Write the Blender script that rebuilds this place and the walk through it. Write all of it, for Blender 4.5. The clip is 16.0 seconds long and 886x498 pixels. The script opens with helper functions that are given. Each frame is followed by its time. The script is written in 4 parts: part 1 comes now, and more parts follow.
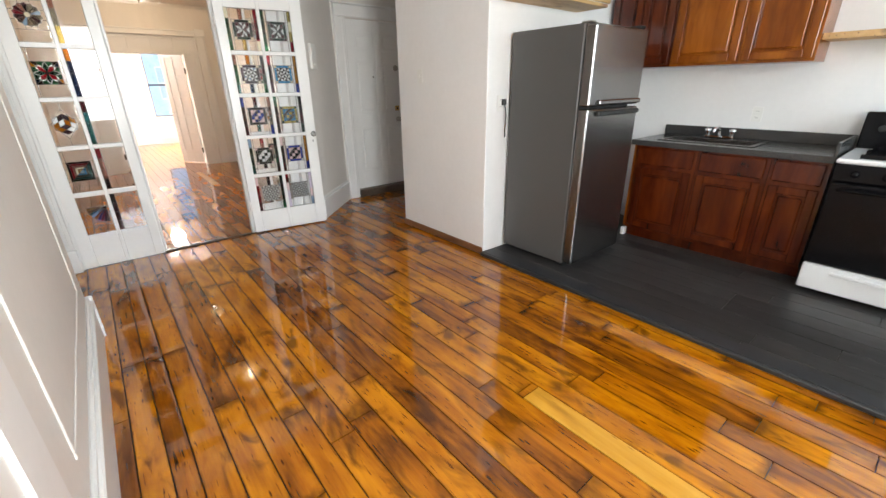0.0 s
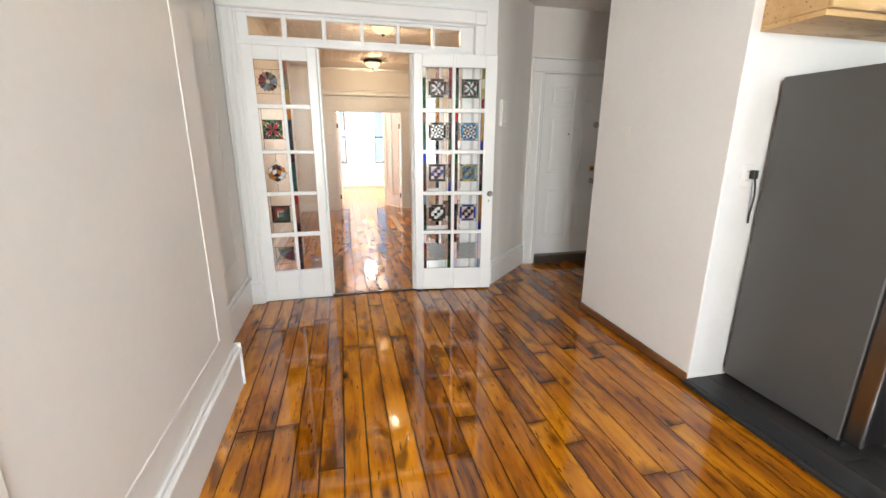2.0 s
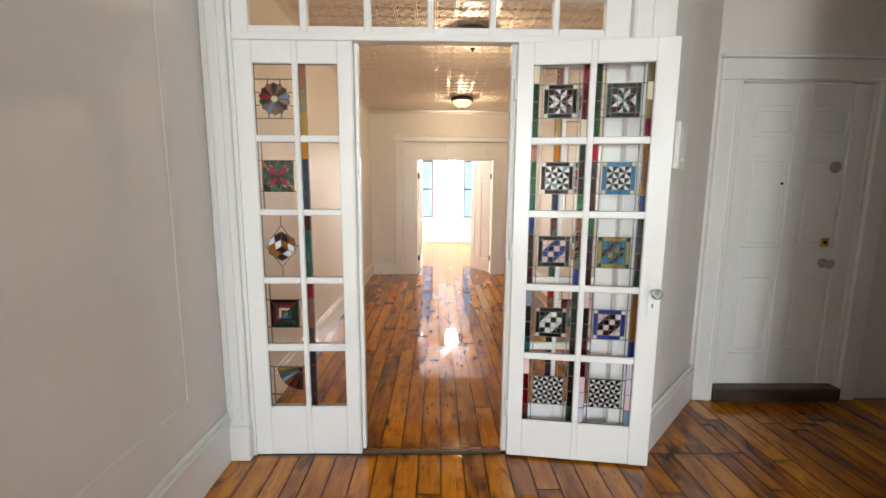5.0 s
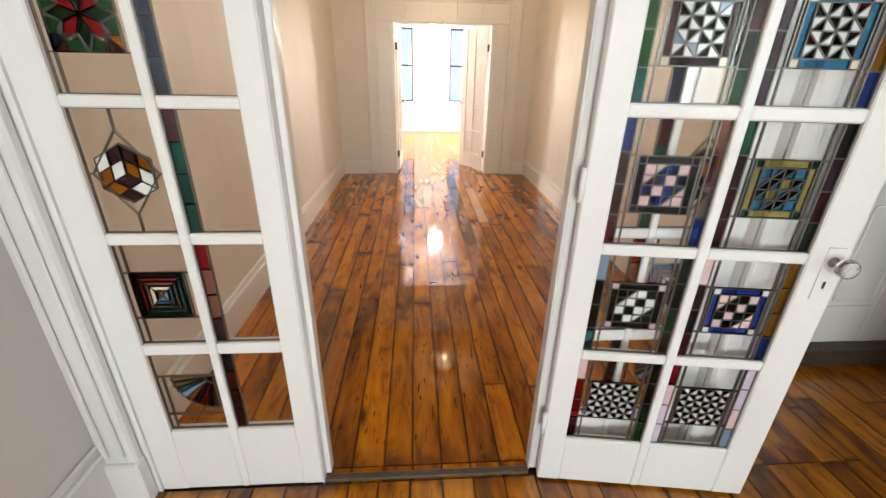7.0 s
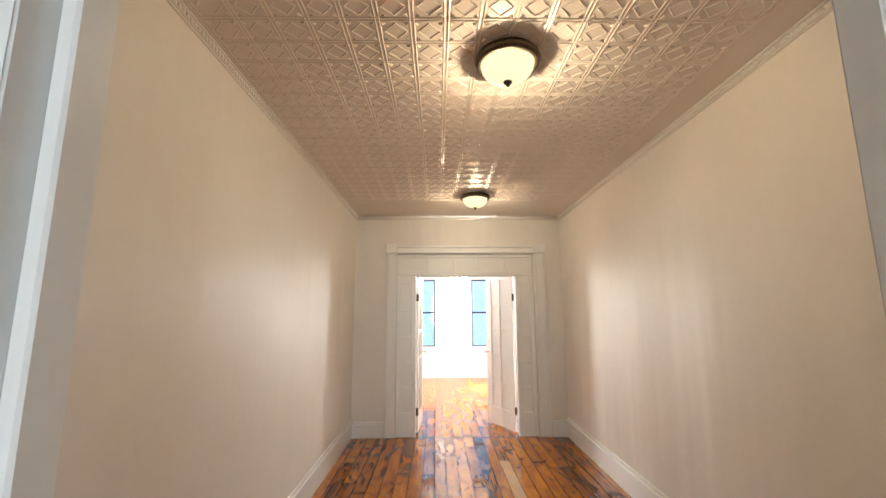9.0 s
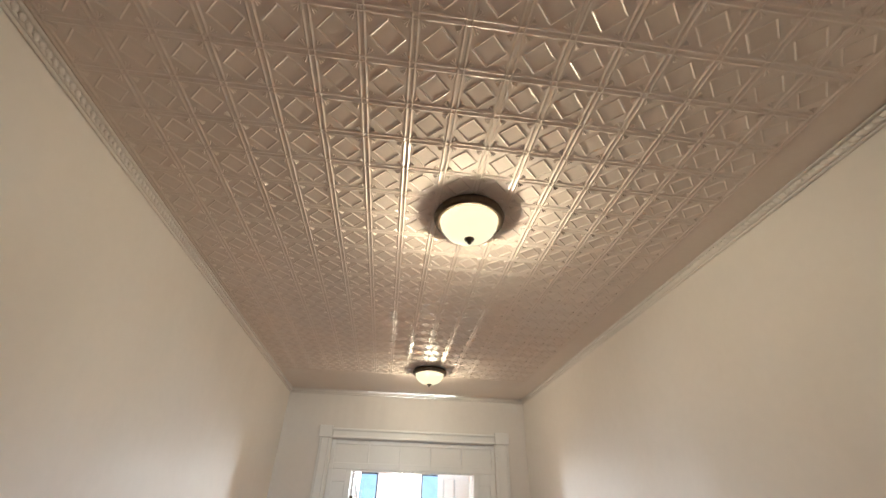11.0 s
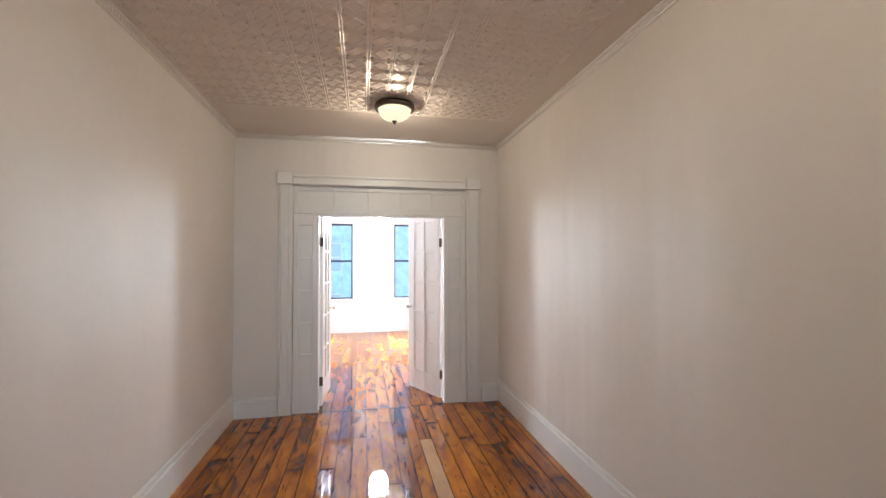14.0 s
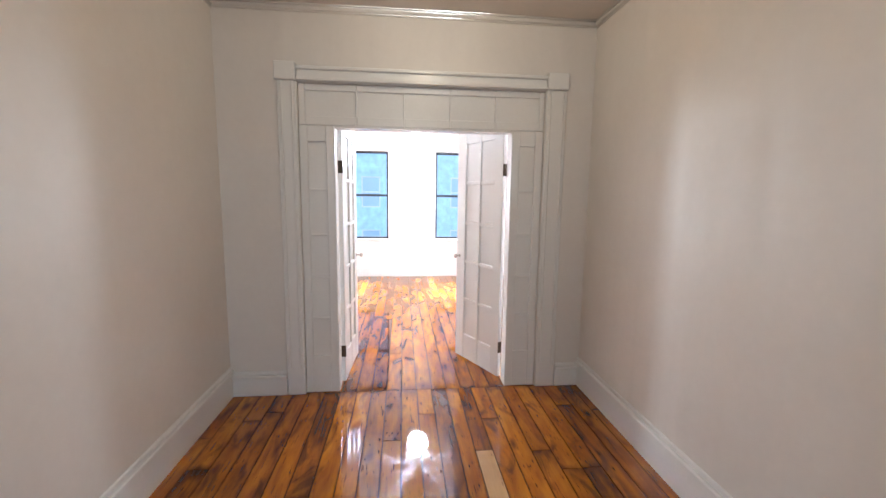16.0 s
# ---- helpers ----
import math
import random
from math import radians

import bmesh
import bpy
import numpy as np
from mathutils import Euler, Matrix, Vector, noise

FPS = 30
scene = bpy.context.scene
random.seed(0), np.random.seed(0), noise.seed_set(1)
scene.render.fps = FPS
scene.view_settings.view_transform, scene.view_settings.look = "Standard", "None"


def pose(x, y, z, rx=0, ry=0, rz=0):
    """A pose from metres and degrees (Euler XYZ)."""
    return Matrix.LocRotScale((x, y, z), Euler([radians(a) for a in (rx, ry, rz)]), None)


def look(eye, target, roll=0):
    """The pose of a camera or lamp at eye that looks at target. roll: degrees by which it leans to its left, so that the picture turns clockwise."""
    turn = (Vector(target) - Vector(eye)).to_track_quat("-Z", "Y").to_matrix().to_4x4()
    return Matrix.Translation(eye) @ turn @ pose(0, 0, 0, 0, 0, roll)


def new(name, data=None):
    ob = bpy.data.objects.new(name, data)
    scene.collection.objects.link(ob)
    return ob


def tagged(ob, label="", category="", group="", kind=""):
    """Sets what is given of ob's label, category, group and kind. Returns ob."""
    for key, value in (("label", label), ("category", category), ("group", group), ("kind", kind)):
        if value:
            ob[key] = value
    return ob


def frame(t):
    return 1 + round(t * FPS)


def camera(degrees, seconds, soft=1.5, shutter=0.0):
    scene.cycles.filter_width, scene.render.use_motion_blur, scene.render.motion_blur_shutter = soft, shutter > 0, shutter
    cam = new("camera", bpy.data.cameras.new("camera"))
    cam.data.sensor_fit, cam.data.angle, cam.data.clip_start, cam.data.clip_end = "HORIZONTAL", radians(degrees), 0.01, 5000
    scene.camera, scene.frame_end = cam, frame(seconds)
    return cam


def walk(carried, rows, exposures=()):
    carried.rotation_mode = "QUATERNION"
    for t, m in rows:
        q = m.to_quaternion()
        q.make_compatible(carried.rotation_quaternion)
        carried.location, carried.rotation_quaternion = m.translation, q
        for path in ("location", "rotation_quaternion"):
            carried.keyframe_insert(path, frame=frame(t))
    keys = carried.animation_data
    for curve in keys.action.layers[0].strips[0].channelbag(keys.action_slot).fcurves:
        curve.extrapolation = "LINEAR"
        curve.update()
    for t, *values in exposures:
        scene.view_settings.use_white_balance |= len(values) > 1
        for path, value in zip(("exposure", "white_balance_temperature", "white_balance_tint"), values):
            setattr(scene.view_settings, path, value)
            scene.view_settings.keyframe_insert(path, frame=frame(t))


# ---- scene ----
cam = camera(94.9, 16.0)
PATH = [
    (0, (-0.61, -4.172, 1.35), (0.571, -2.74, 0.605), -0.8),
    (0.5, (-0.534, -4.092, 1.321), (0.475, -2.651, 0.369), -0.6),
    (1, (-0.469, -3.945, 1.319), (0.361, -2.365, 0.415), -0.1),
    (1.5, (-0.367, -3.77, 1.376), (0.288, -2.028, 0.646), 0.0),
    (2, (-0.219, -3.636, 1.395), (0.238, -1.759, 0.877), 0.3),
    (2.5, (-0.071, -3.486, 1.411), (0.192, -1.535, 1.057), 0.5),
    (3, (-0.056, -3.255, 1.414), (0.125, -1.278, 1.17), 0.5),
    (3.5, (0.006, -2.996, 1.401), (0.107, -1.007, 1.209), 0.4),
    (5.8, (0.038, -1.566, 1.399), (0.068, 0.379, 0.932), 0.4),
    (6, (0.046, -1.479, 1.400), (0.084, 0.448, 0.864), 0.6),
    (6.5, (-0.018, -1.201, 1.37), (0.072, 0.664, 0.654), 1.2),
    (7, (-0.037, -1.023, 1.372), (0.094, 0.804, 0.568), 1.2),
    (7.5, (-0.03, -0.817, 1.368), (0.045, 1.044, 0.641), 0.8),
    (8, (0.007, -0.646, 1.385), (0.045, 1.291, 0.889), 0.4),
    (8.5, (0.008, -0.472, 1.432), (0.037, 1.524, 1.312), 0.0),
    (9, (-0.028, -0.302, 1.465), (0.0, 1.674, 1.774), -0.2),
    (9.5, (0.012, -0.132, 1.52), (0.032, 1.743, 2.215), -0.5),
    (10, (0.051, -0.018, 1.549), (0.084, 1.719, 2.54), 0.1),
    (10.2, (0.056, 0.013, 1.563), (0.1, 1.69, 2.652), 0.3),
    (12.5, (-0.054, 0.171, 1.54), (0.477, 1.772, 2.614), 0.9),
    (13, (-0.08, 0.269, 1.431), (0.48, 2.028, 2.199), 0.3),
    (13.5, (0.044, 0.436, 1.42), (0.527, 2.335, 1.818), 0.1),
    (14, (0.132, 0.686, 1.461), (0.517, 2.647, 1.52), -0.2),
    (14.5, (0.099, 0.94, 1.446), (0.413, 2.91, 1.307), -0.1),
    (15, (0.086, 1.248, 1.46), (0.342, 3.219, 1.235), 0.0),
    (15.5, (0.161, 1.578, 1.444), (0.38, 3.551, 1.196), 0.4),
    (16, (0.169, 1.885, 1.447), (0.368, 3.859, 1.194), 0.7),
]
EXPOSURE = [(0, 2.15, 7000, 10), (1, 2.45, 7150, 10), (1.5, 2.45, 7200, 10), (2, 2.3, 7100, 10), (2.5, 2.3, 6850, 10), (3.5, 2.2, 6700, 10), (6, 2.25, 7150, 8), (7, 2.3, 7150, 8), (8.5, 2.2, 6500, 5), (9, 2.1, 6400, 5), (9.5, 1.97, 6200, 4), (10, 1.9, 5700, 2), (12.5, 2.15, 5650, 4), (13.2, 1.95, 5600, 5), (14, 1.88, 5500, 6), (16, 1.83, 5450, 6)]
walk(cam, [(t, look(eye, target, roll)) for t, eye, target, roll in PATH], EXPOSURE)

# ---------- world, sun, large lights ----------
world = bpy.data.worlds.new("sky")
scene.world = world
world.use_nodes = True
wn = world.node_tree.nodes
sky = wn.new("ShaderNodeTexSky")
sky.sky_type, sky.sun_disc = "NISHITA", False
sky.sun_elevation, sky.sun_rotation = radians(47), radians(12)
world.node_tree.links.new(sky.outputs[0], wn["Background"].inputs[0])
wn["Background"].inputs[1].default_value = 0.15

sun = new("sun", bpy.data.lights.new("sun", "SUN"))
sun.data.energy, sun.data.angle, sun.data.color = 5.0, radians(0.5), (1, 0.95, 0.87)
sun.matrix_world = look((2, 14, 12), (2 - 0.2, 14 - 0.92, 11))


def opening_light(name, eye, target, w, h, watts, colour):
    li = bpy.data.lights.new(name, "AREA")
    li.shape, li.size, li.size_y, li.energy, li.color = "RECTANGLE", w, h, watts, colour
    ob = new(name, li)
    ob.matrix_world = look(eye, target)
    return ob


opening_light("kitchen_window_daylight", (2.75, -5.72, 1.6), (2.75, 0, 1.5), 1.0, 1.5, 10.5, (0.66, 0.85, 1.0))
opening_light("dining_window_daylight", (-0.25, -5.72, 1.6), (-0.25, 0, 1.5), 1.0, 1.5, 31, (0.86, 0.94, 1.0))


def bulb(name, place, watts, radius, colour):
    li = bpy.data.lights.new(name, "POINT")
    li.energy, li.shadow_soft_size, li.color = watts, radius, colour
    ob = new(name, li)
    ob.location = place
    return ob


LAMPS = ((0.31, 1.49), (0.37, 3.84))
for (x, y), watts in zip(LAMPS, (5.8, 4.2)):
    bulb("ceiling_lamp_bulb", (x, y, 2.578), watts, 0.04, (1.0, 0.76, 0.49))
bulb("fan_light", (0.38, 7.25, 2.00), 40, 0.14, (1.0, 0.94, 0.95))
# two added fill lights, out of view, that brighten the front room
for x in (-1.89, 2.58):
    opening_light("front_fill_light", (x, 9.42, 1.46), (x, 0, 1.3), 0.6, 1.5, 40, (1.0, 0.94, 0.88))


# ---------- materials ----------
def mat(name, colour=(0.8, 0.8, 0.8), rough=0.5, metal=0.0, grain=0.0, grain_scale=40.0, bump=0.0, bump_scale=60.0, coat=0.0, stain=0.0):
    m = bpy.data.materials.new(name)
    m.use_nodes = True
    nt = m.node_tree
    b = nt.nodes["Principled BSDF"]
    b.inputs["Base Color"].default_value = (*colour, 1)
    b.inputs["Roughness"].default_value = rough
    b.inputs["Metallic"].default_value = metal
    b.inputs["Coat Weight"].default_value = coat
    b.inputs["Coat Roughness"].default_value = 0.08
    co = nt.nodes.new("ShaderNodeTexCoord")
    if grain or stain:
        fine = nt.nodes.new("ShaderNodeTexNoise")
        fine.inputs["Scale"].default_value, fine.inputs["Detail"].default_value = grain_scale, 5
        broad = nt.nodes.new("ShaderNodeTexNoise")
        broad.inputs["Scale"].default_value, broad.inputs["Detail"].default_value = 1.7, 3
        nt.links.new(co.outputs["Object"], fine.inputs["Vector"])
        nt.links.new(co.outputs["Object"], broad.inputs["Vector"])
        val = colour
        for tex, amount in ((fine, grain), (broad, stain)):
            if not amount:
                continue
            ramp = nt.nodes.new("ShaderNodeMapRange")
            ramp.inputs["From Min"].default_value, ramp.inputs["From Max"].default_value = 0.3, 0.7
            ramp.inputs["To Min"].default_value, ramp.inputs["To Max"].default_value = 1 - amount, 1 + amount
            nt.links.new(tex.outputs["Fac"], ramp.inputs["Value"])
            mul = nt.nodes.new("ShaderNodeVectorMath")
            mul.operation = "MULTIPLY"
            if val is colour:
                mul.inputs[0].default_value = colour
            else:
                nt.links.new(val, mul.inputs[0])
            nt.links.new(ramp.outputs[0], mul.inputs[1])
            val = mul.outputs[0]
        nt.links.new(val, b.inputs["Base Color"])
    if bump:
        n = nt.nodes.new("ShaderNodeTexNoise")
        n.inputs["Scale"].default_value, n.inputs["Detail"].default_value = bump_scale, 4
        nt.links.new(co.outputs["Object"], n.inputs["Vector"])
        bp = nt.nodes.new("ShaderNodeBump")
        bp.inputs["Strength"].default_value, bp.inputs["Distance"].default_value = bump, 0.01
        nt.links.new(n.outputs["Fac"], bp.inputs["Height"])
        nt.links.new(bp.outputs[0], b.inputs["Normal"])
    return m


def emit(name, colour, strength):
    m = mat(name, colour, 0.3)
    b = m.node_tree.nodes["Principled BSDF"]
    b.inputs["Emission Color"].default_value = (*colour, 1)
    b.inputs["Emission Strength"].default_value = strength
    return m


def glass(name, colour=(1, 1, 1), rough=0.0, ripple=0.0, gloss=1.45):
    """Thin sheet glass: lets light through tinted, with a sharp reflection."""
    m = bpy.data.materials.new(name)
    m.use_nodes = True
    nt = m.node_tree
    nt.nodes.remove(nt.nodes["Principled BSDF"])
    tr = nt.nodes.new("ShaderNodeBsdfTransparent")
    tr.inputs[0].default_value = (*colour, 1)
    gl = nt.nodes.new("ShaderNodeBsdfGlossy")
    gl.inputs["Roughness"].default_value = rough
    lw = nt.nodes.new("ShaderNodeLayerWeight")
    p5 = nt.nodes.new("ShaderNodeMath")
    p5.operation = "POWER"
    p5.inputs[1].default_value = 5
    nt.links.new(lw.outputs["Facing"], p5.inputs[0])
    fr = nt.nodes.new("ShaderNodeMath")
    fr.operation = "MULTIPLY_ADD"
    fr.inputs[1].default_value, fr.inputs[2].default_value = 0.9, ((gloss - 1) / (gloss + 1)) ** 2
    nt.links.new(p5.outputs[0], fr.inputs[0])
    if ripple:
        n = nt.nodes.new("ShaderNodeTexNoise")
        n.inputs["Scale"].default_value = 60
        bp = nt.nodes.new("ShaderNodeBump")
        bp.inputs["Strength"].default_value, bp.inputs["Distance"].default_value = ripple, 0.004
        nt.links.new(n.outputs["Fac"], bp.inputs["Height"])
        nt.links.new(bp.outputs[0], gl.inputs["Normal"])
    mx = nt.nodes.new("ShaderNodeMixShader")
    nt.links.new(fr.outputs[0], mx.inputs[0])
    nt.links.new(tr.outputs[0], mx.inputs[1])
    nt.links.new(gl.outputs[0], mx.inputs[2])
    nt.links.new(mx.outputs[0], nt.nodes["Material Output"].inputs[0])
    return m


def wood(name, dark, mid, light, axis, rough=0.14, random=True, coat=0.35, knots=True, ring=11.0, plank_spread=0.55, dents=0.05, ends=False):
    """Timber with long grain along an axis (0 x, 1 y, 2 z), knots, a tone for each piece and a varnish coat."""
    m = bpy.data.materials.new(name)
    m.use_nodes = True
    nt, L = m.node_tree, m.node_tree.links
    N = nt.nodes.new
    b = nt.nodes["Principled BSDF"]
    co = N("ShaderNodeTexCoord")
    info = N("ShaderNodeObjectInfo")
    off = N("ShaderNodeVectorMath")
    off.operation = "MULTIPLY_ADD"
    off.inputs[1].default_value = (37, 53, 71)
    L.new(info.outputs["Random"], off.inputs[0])
    L.new(co.outputs["Object"], off.inputs[2])

    def stretched(s_long, s_cross):
        v = N("ShaderNodeVectorMath")
        v.operation = "MULTIPLY"
        k = [s_cross] * 3
        k[axis] = s_long
        v.inputs[1].default_value = k
        L.new(off.outputs[0], v.inputs[0])
        return v.outputs[0]

    def tex(vec, scale, detail, warp=0.0):
        n = N("ShaderNodeTexNoise")
        n.inputs["Scale"].default_value, n.inputs["Detail"].default_value, n.inputs["Distortion"].default_value = scale, detail, warp
        L.new(vec, n.inputs["Vector"])
        return n.outputs["Fac"]

    def remap(v, a, c, d, e):
        r = N("ShaderNodeMapRange")
        for i, x in enumerate((a, c, d, e)):
            r.inputs[i + 1].default_value = x
        L.new(v, r.inputs[0])
        return r.outputs[0]

    def math_(op, a, c):
        n = N("ShaderNodeMath")
        n.operation = op
        for i, x in enumerate((a, c)):
            if isinstance(x, (int, float)):
                n.inputs[i].default_value = x
            else:
                L.new(x, n.inputs[i])
        return n.outputs[0]

    grain = tex(stretched(1.2, ring), 2.2, 6, 0.8)
    fine = tex(stretched(3, 160), 1.0, 3)
    cloud = remap(tex(stretched(1.5, 5.0), 1.3, 4, 0.8), 0.28, 0.72, 0.22, 0.92)
    f = math_("ADD", math_("MULTIPLY", grain, 0.45), math_("MULTIPLY", cloud, 0.55))
    f = math_("ADD", f, math_("MULTIPLY", math_("SUBTRACT", fine, 0.5), 0.13))
    if random:
        f = math_("ADD", f, math_("MULTIPLY", math_("SUBTRACT", info.outputs["Random"], 0.5), plank_spread))
    ramp = N("ShaderNodeValToRGB")
    e = ramp.color_ramp.elements
    e[0].position, e[0].color = 0.27, (*dark, 1)
    e[1].position, e[1].color = 0.82, (*light, 1)
    el = e.new(0.50)
    el.color = (*mid, 1)
    L.new(f, ramp.inputs[0])
    out = ramp.outputs[0]
    if knots:
        vo = N("ShaderNodeTexVoronoi")
        vo.inputs["Scale"].default_value = 1.0
        L.new(stretched(2.3, 5.5), vo.inputs["Vector"])
        k = remap(math_("ADD", vo.outputs["Distance"], math_("MULTIPLY", grain, 0.12)), 0.10, 0.24, 1.0, 0.0)
        pits = N("ShaderNodeTexVoronoi")
        pits.inputs["Scale"].default_value = 1.0
        L.new(stretched(9, 42), pits.inputs["Vector"])
        p = remap(pits.outputs["Distance"], 0.10, 0.20, 1.0, 0.0)
        gate = remap(tex(stretched(1.1, 3.0), 1.0, 3), 0.44, 0.56, 0.0, 1.0)
        k = math_("MAXIMUM", k, math_("MULTIPLY", p, gate))
        if ends:
            sep = N("ShaderNodeSeparateXYZ")
            L.new(co.outputs["Generated"], sep.inputs[0])
            e_ = math_("SUBTRACT", 0.5, math_("ABSOLUTE", math_("SUBTRACT", sep.outputs[axis], 0.5), 0))
            blot = tex(stretched(7, 14), 1.5, 4, 0.5)
            worn = remap(math_("ADD", e_, math_("MULTIPLY", math_("SUBTRACT", blot, 0.5), 0.10)), 0.0, 0.05, 0.85, 0.0)
            k = math_("MAXIMUM", k, math_("MULTIPLY", worn, remap(tex(stretched(2.0, 3.0), 1.0, 3), 0.40, 0.54, 0.25, 1.0)))
            side = math_("SUBTRACT", 0.5, math_("ABSOLUTE", math_("SUBTRACT", sep.outputs[0], 0.5), 0))
            rim = remap(math_("ADD", side, math_("MULTIPLY", math_("SUBTRACT", blot, 0.5), 0.20)), 0.0, 0.07, 0.6, 0.0)
            k = math_("MAXIMUM", k, rim)
            smoky = remap(tex(stretched(2.4, 7.0), 1.1, 4, 1.2), 0.55, 0.68, 0.0, 0.75)
            k = math_("MAXIMUM", k, smoky)
            streak = tex(stretched(7, 110), 1.0, 3, 0.2)
            k = math_("MAXIMUM", k, math_("MULTIPLY", remap(streak, 0.63, 0.68, 0.0, 1.0), remap(blot, 0.42, 0.52, 0.0, 1.0)))
        mx = N("ShaderNodeMix")
        mx.data_type = "RGBA"
        L.new(math_("MULTIPLY", k, 0.88), mx.inputs[0])
        L.new(out, mx.inputs[6])
        mx.inputs[7].default_value = (dark[0] * 0.34, dark[1] * 0.28, dark[2] * 0.5, 1)
        out = mx.outputs[2]
    L.new(out, b.inputs["Base Color"])
    b.inputs["Roughness"].default_value = rough
    b.inputs["Specular IOR Level"].default_value = 0.35 if coat < 0.9 else 0.0
    b.inputs["Coat Weight"].default_value, b.inputs["Coat Roughness"].default_value = coat, rough * 0.25
    b.inputs["Coat IOR"].default_value = 1.5 if coat < 0.9 else 1.68
    bp = N("ShaderNodeBump")
    bp.inputs["Strength"].default_value, bp.inputs["Distance"].default_value = dents, 0.02
    L.new(math_("ADD", tex(stretched(2.5, 9), 1.6, 2), math_("MULTIPLY", fine, 0.12)), bp.inputs["Height"])
    L.new(bp.outputs[0], b.inputs["Normal"])
    L.new(bp.outputs[0], b.inputs["Coat Normal"])
    return m


def trowelled(m, strength, along=(2.6, 2.6, 0.22)):
    """Adds the long upright waves of old plaster under the fine paint relief."""
    nt = m.node_tree
    b = nt.nodes["Principled BSDF"]
    old = b.inputs["Normal"].links[0].from_socket
    co = nt.nodes.new("ShaderNodeTexCoord")
    v = nt.nodes.new("ShaderNodeVectorMath")
    v.operation = "MULTIPLY"
    v.inputs[1].default_value = along
    n = nt.nodes.new("ShaderNodeTexNoise")
    n.inputs["Scale"].default_value, n.inputs["Detail"].default_value, n.inputs["Roughness"].default_value = 1.0, 2, 0.4
    bp = nt.nodes.new("ShaderNodeBump")
    bp.inputs["Strength"].default_value, bp.inputs["Distance"].default_value = strength, 0.06
    nt.links.new(co.outputs["Object"], v.inputs[0])
    nt.links.new(v.outputs[0], n.inputs["Vector"])
    nt.links.new(n.outputs["Fac"], bp.inputs["Height"])
    nt.links.new(old, bp.inputs["Normal"])
    nt.links.new(bp.outputs[0], b.inputs["Normal"])
    return m


WALL = trowelled(mat("cream_wall_paint", (0.75, 0.72, 0.685), 0.50, grain=0.012, grain_scale=25, stain=0.025, bump=0.10, bump_scale=5), 0.6)
WALLD = mat("cream_matt_wall_paint", (0.75, 0.72, 0.685), 0.55, grain=0.012, grain_scale=25, stain=0.025, bump=0.12, bump_scale=5)
WALLW = mat("white_wall_paint", (0.80, 0.79, 0.78), 0.45, grain=0.012, grain_scale=25, stain=0.02, bump=0.10, bump_scale=9)
TRIM = mat("white_gloss_trim_paint", (0.80, 0.80, 0.79), 0.28, grain=0.012, grain_scale=60, stain=0.02, bump=0.08, bump_scale=35)
CEIL = mat("white_ceiling_paint", (0.72, 0.69, 0.66), 0.55, grain=0.015, stain=0.02, bump=0.08, bump_scale=30)
TIN = mat("painted_pressed_tin", (0.72, 0.65, 0.59), 0.32, grain=0.02, stain=0.03, bump=0.10, bump_scale=14)
FLOOR = wood("amber_varnished_pine", (0.10, 0.025, 0.002), (0.33, 0.096, 0.002), (0.61, 0.22, 0.004), 1, rough=0.16, coat=1.0, plank_spread=0.30, dents=0.004, ends=True)
PALE = wood("pale_varnished_pine", (0.36, 0.16, 0.02), (0.54, 0.25, 0.025), (0.67, 0.35, 0.05), 1, rough=0.16, coat=1.0, random=False, dents=0.03)
FRESH = wood("fresh_pine_patch", (0.36, 0.20, 0.08), (0.55, 0.33, 0.14), (0.68, 0.45, 0.22), 1, rough=0.2, random=False)
GAP = mat("dark_floor_joint", (0.018, 0.009, 0.004), 0.7, grain=0.3)
SHOE = wood("brown_shoe_moulding", (0.06, 0.022, 0.010), (0.15, 0.058, 0.022), (0.24, 0.105, 0.045), 1, rough=0.3, knots=False)
GREY = wood("grey_vinyl_plank", (0.020, 0.018, 0.017), (0.030, 0.027, 0.026), (0.048, 0.044, 0.042), 1, rough=0.36, coat=0.0, knots=False, plank_spread=0.3)
EDGE = mat("dark_vinyl_edge", (0.022, 0.022, 0.024), 0.4, grain=0.1)
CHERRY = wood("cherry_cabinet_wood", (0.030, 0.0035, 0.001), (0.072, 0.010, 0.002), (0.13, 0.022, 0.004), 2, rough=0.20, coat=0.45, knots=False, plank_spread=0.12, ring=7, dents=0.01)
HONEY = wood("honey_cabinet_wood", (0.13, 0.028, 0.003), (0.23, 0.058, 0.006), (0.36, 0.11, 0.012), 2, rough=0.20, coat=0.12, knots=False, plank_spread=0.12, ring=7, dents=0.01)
PINE = wood("raw_pine", (0.42, 0.23, 0.09), (0.58, 0.36, 0.16), (0.70, 0.48, 0.25), 0, rough=0.5, coat=0.0, random=False, dents=0.02)
STEEL = mat("brushed_stainless_steel", (0.27, 0.26, 0.255), 0.27, 1.0, grain=0.05, grain_scale=90, bump=0.02, bump_scale=120)
STEELSIDE = mat("grey_fridge_side", (0.092, 0.089, 0.087), 0.42, 0.15, grain=0.04, grain_scale=300, bump=0.15, bump_scale=700)
CHROME = mat("chrome", (0.8, 0.8, 0.8), 0.08, 1.0)
BLACK = mat("black_enamel", (0.004, 0.004, 0.005), 0.18)
BLACK.node_tree.nodes["Principled BSDF"].inputs["Specular IOR Level"].default_value = 0.2
RUBBER = mat("black_plastic", (0.015, 0.015, 0.015), 0.5)
WHITE = mat("white_enamel", (0.82, 0.82, 0.82), 0.2, coat=0.3)
LAMINATE = mat("dark_granite_laminate", (0.045, 0.042, 0.041), 0.22, grain=0.55, grain_scale=160, stain=0.15)
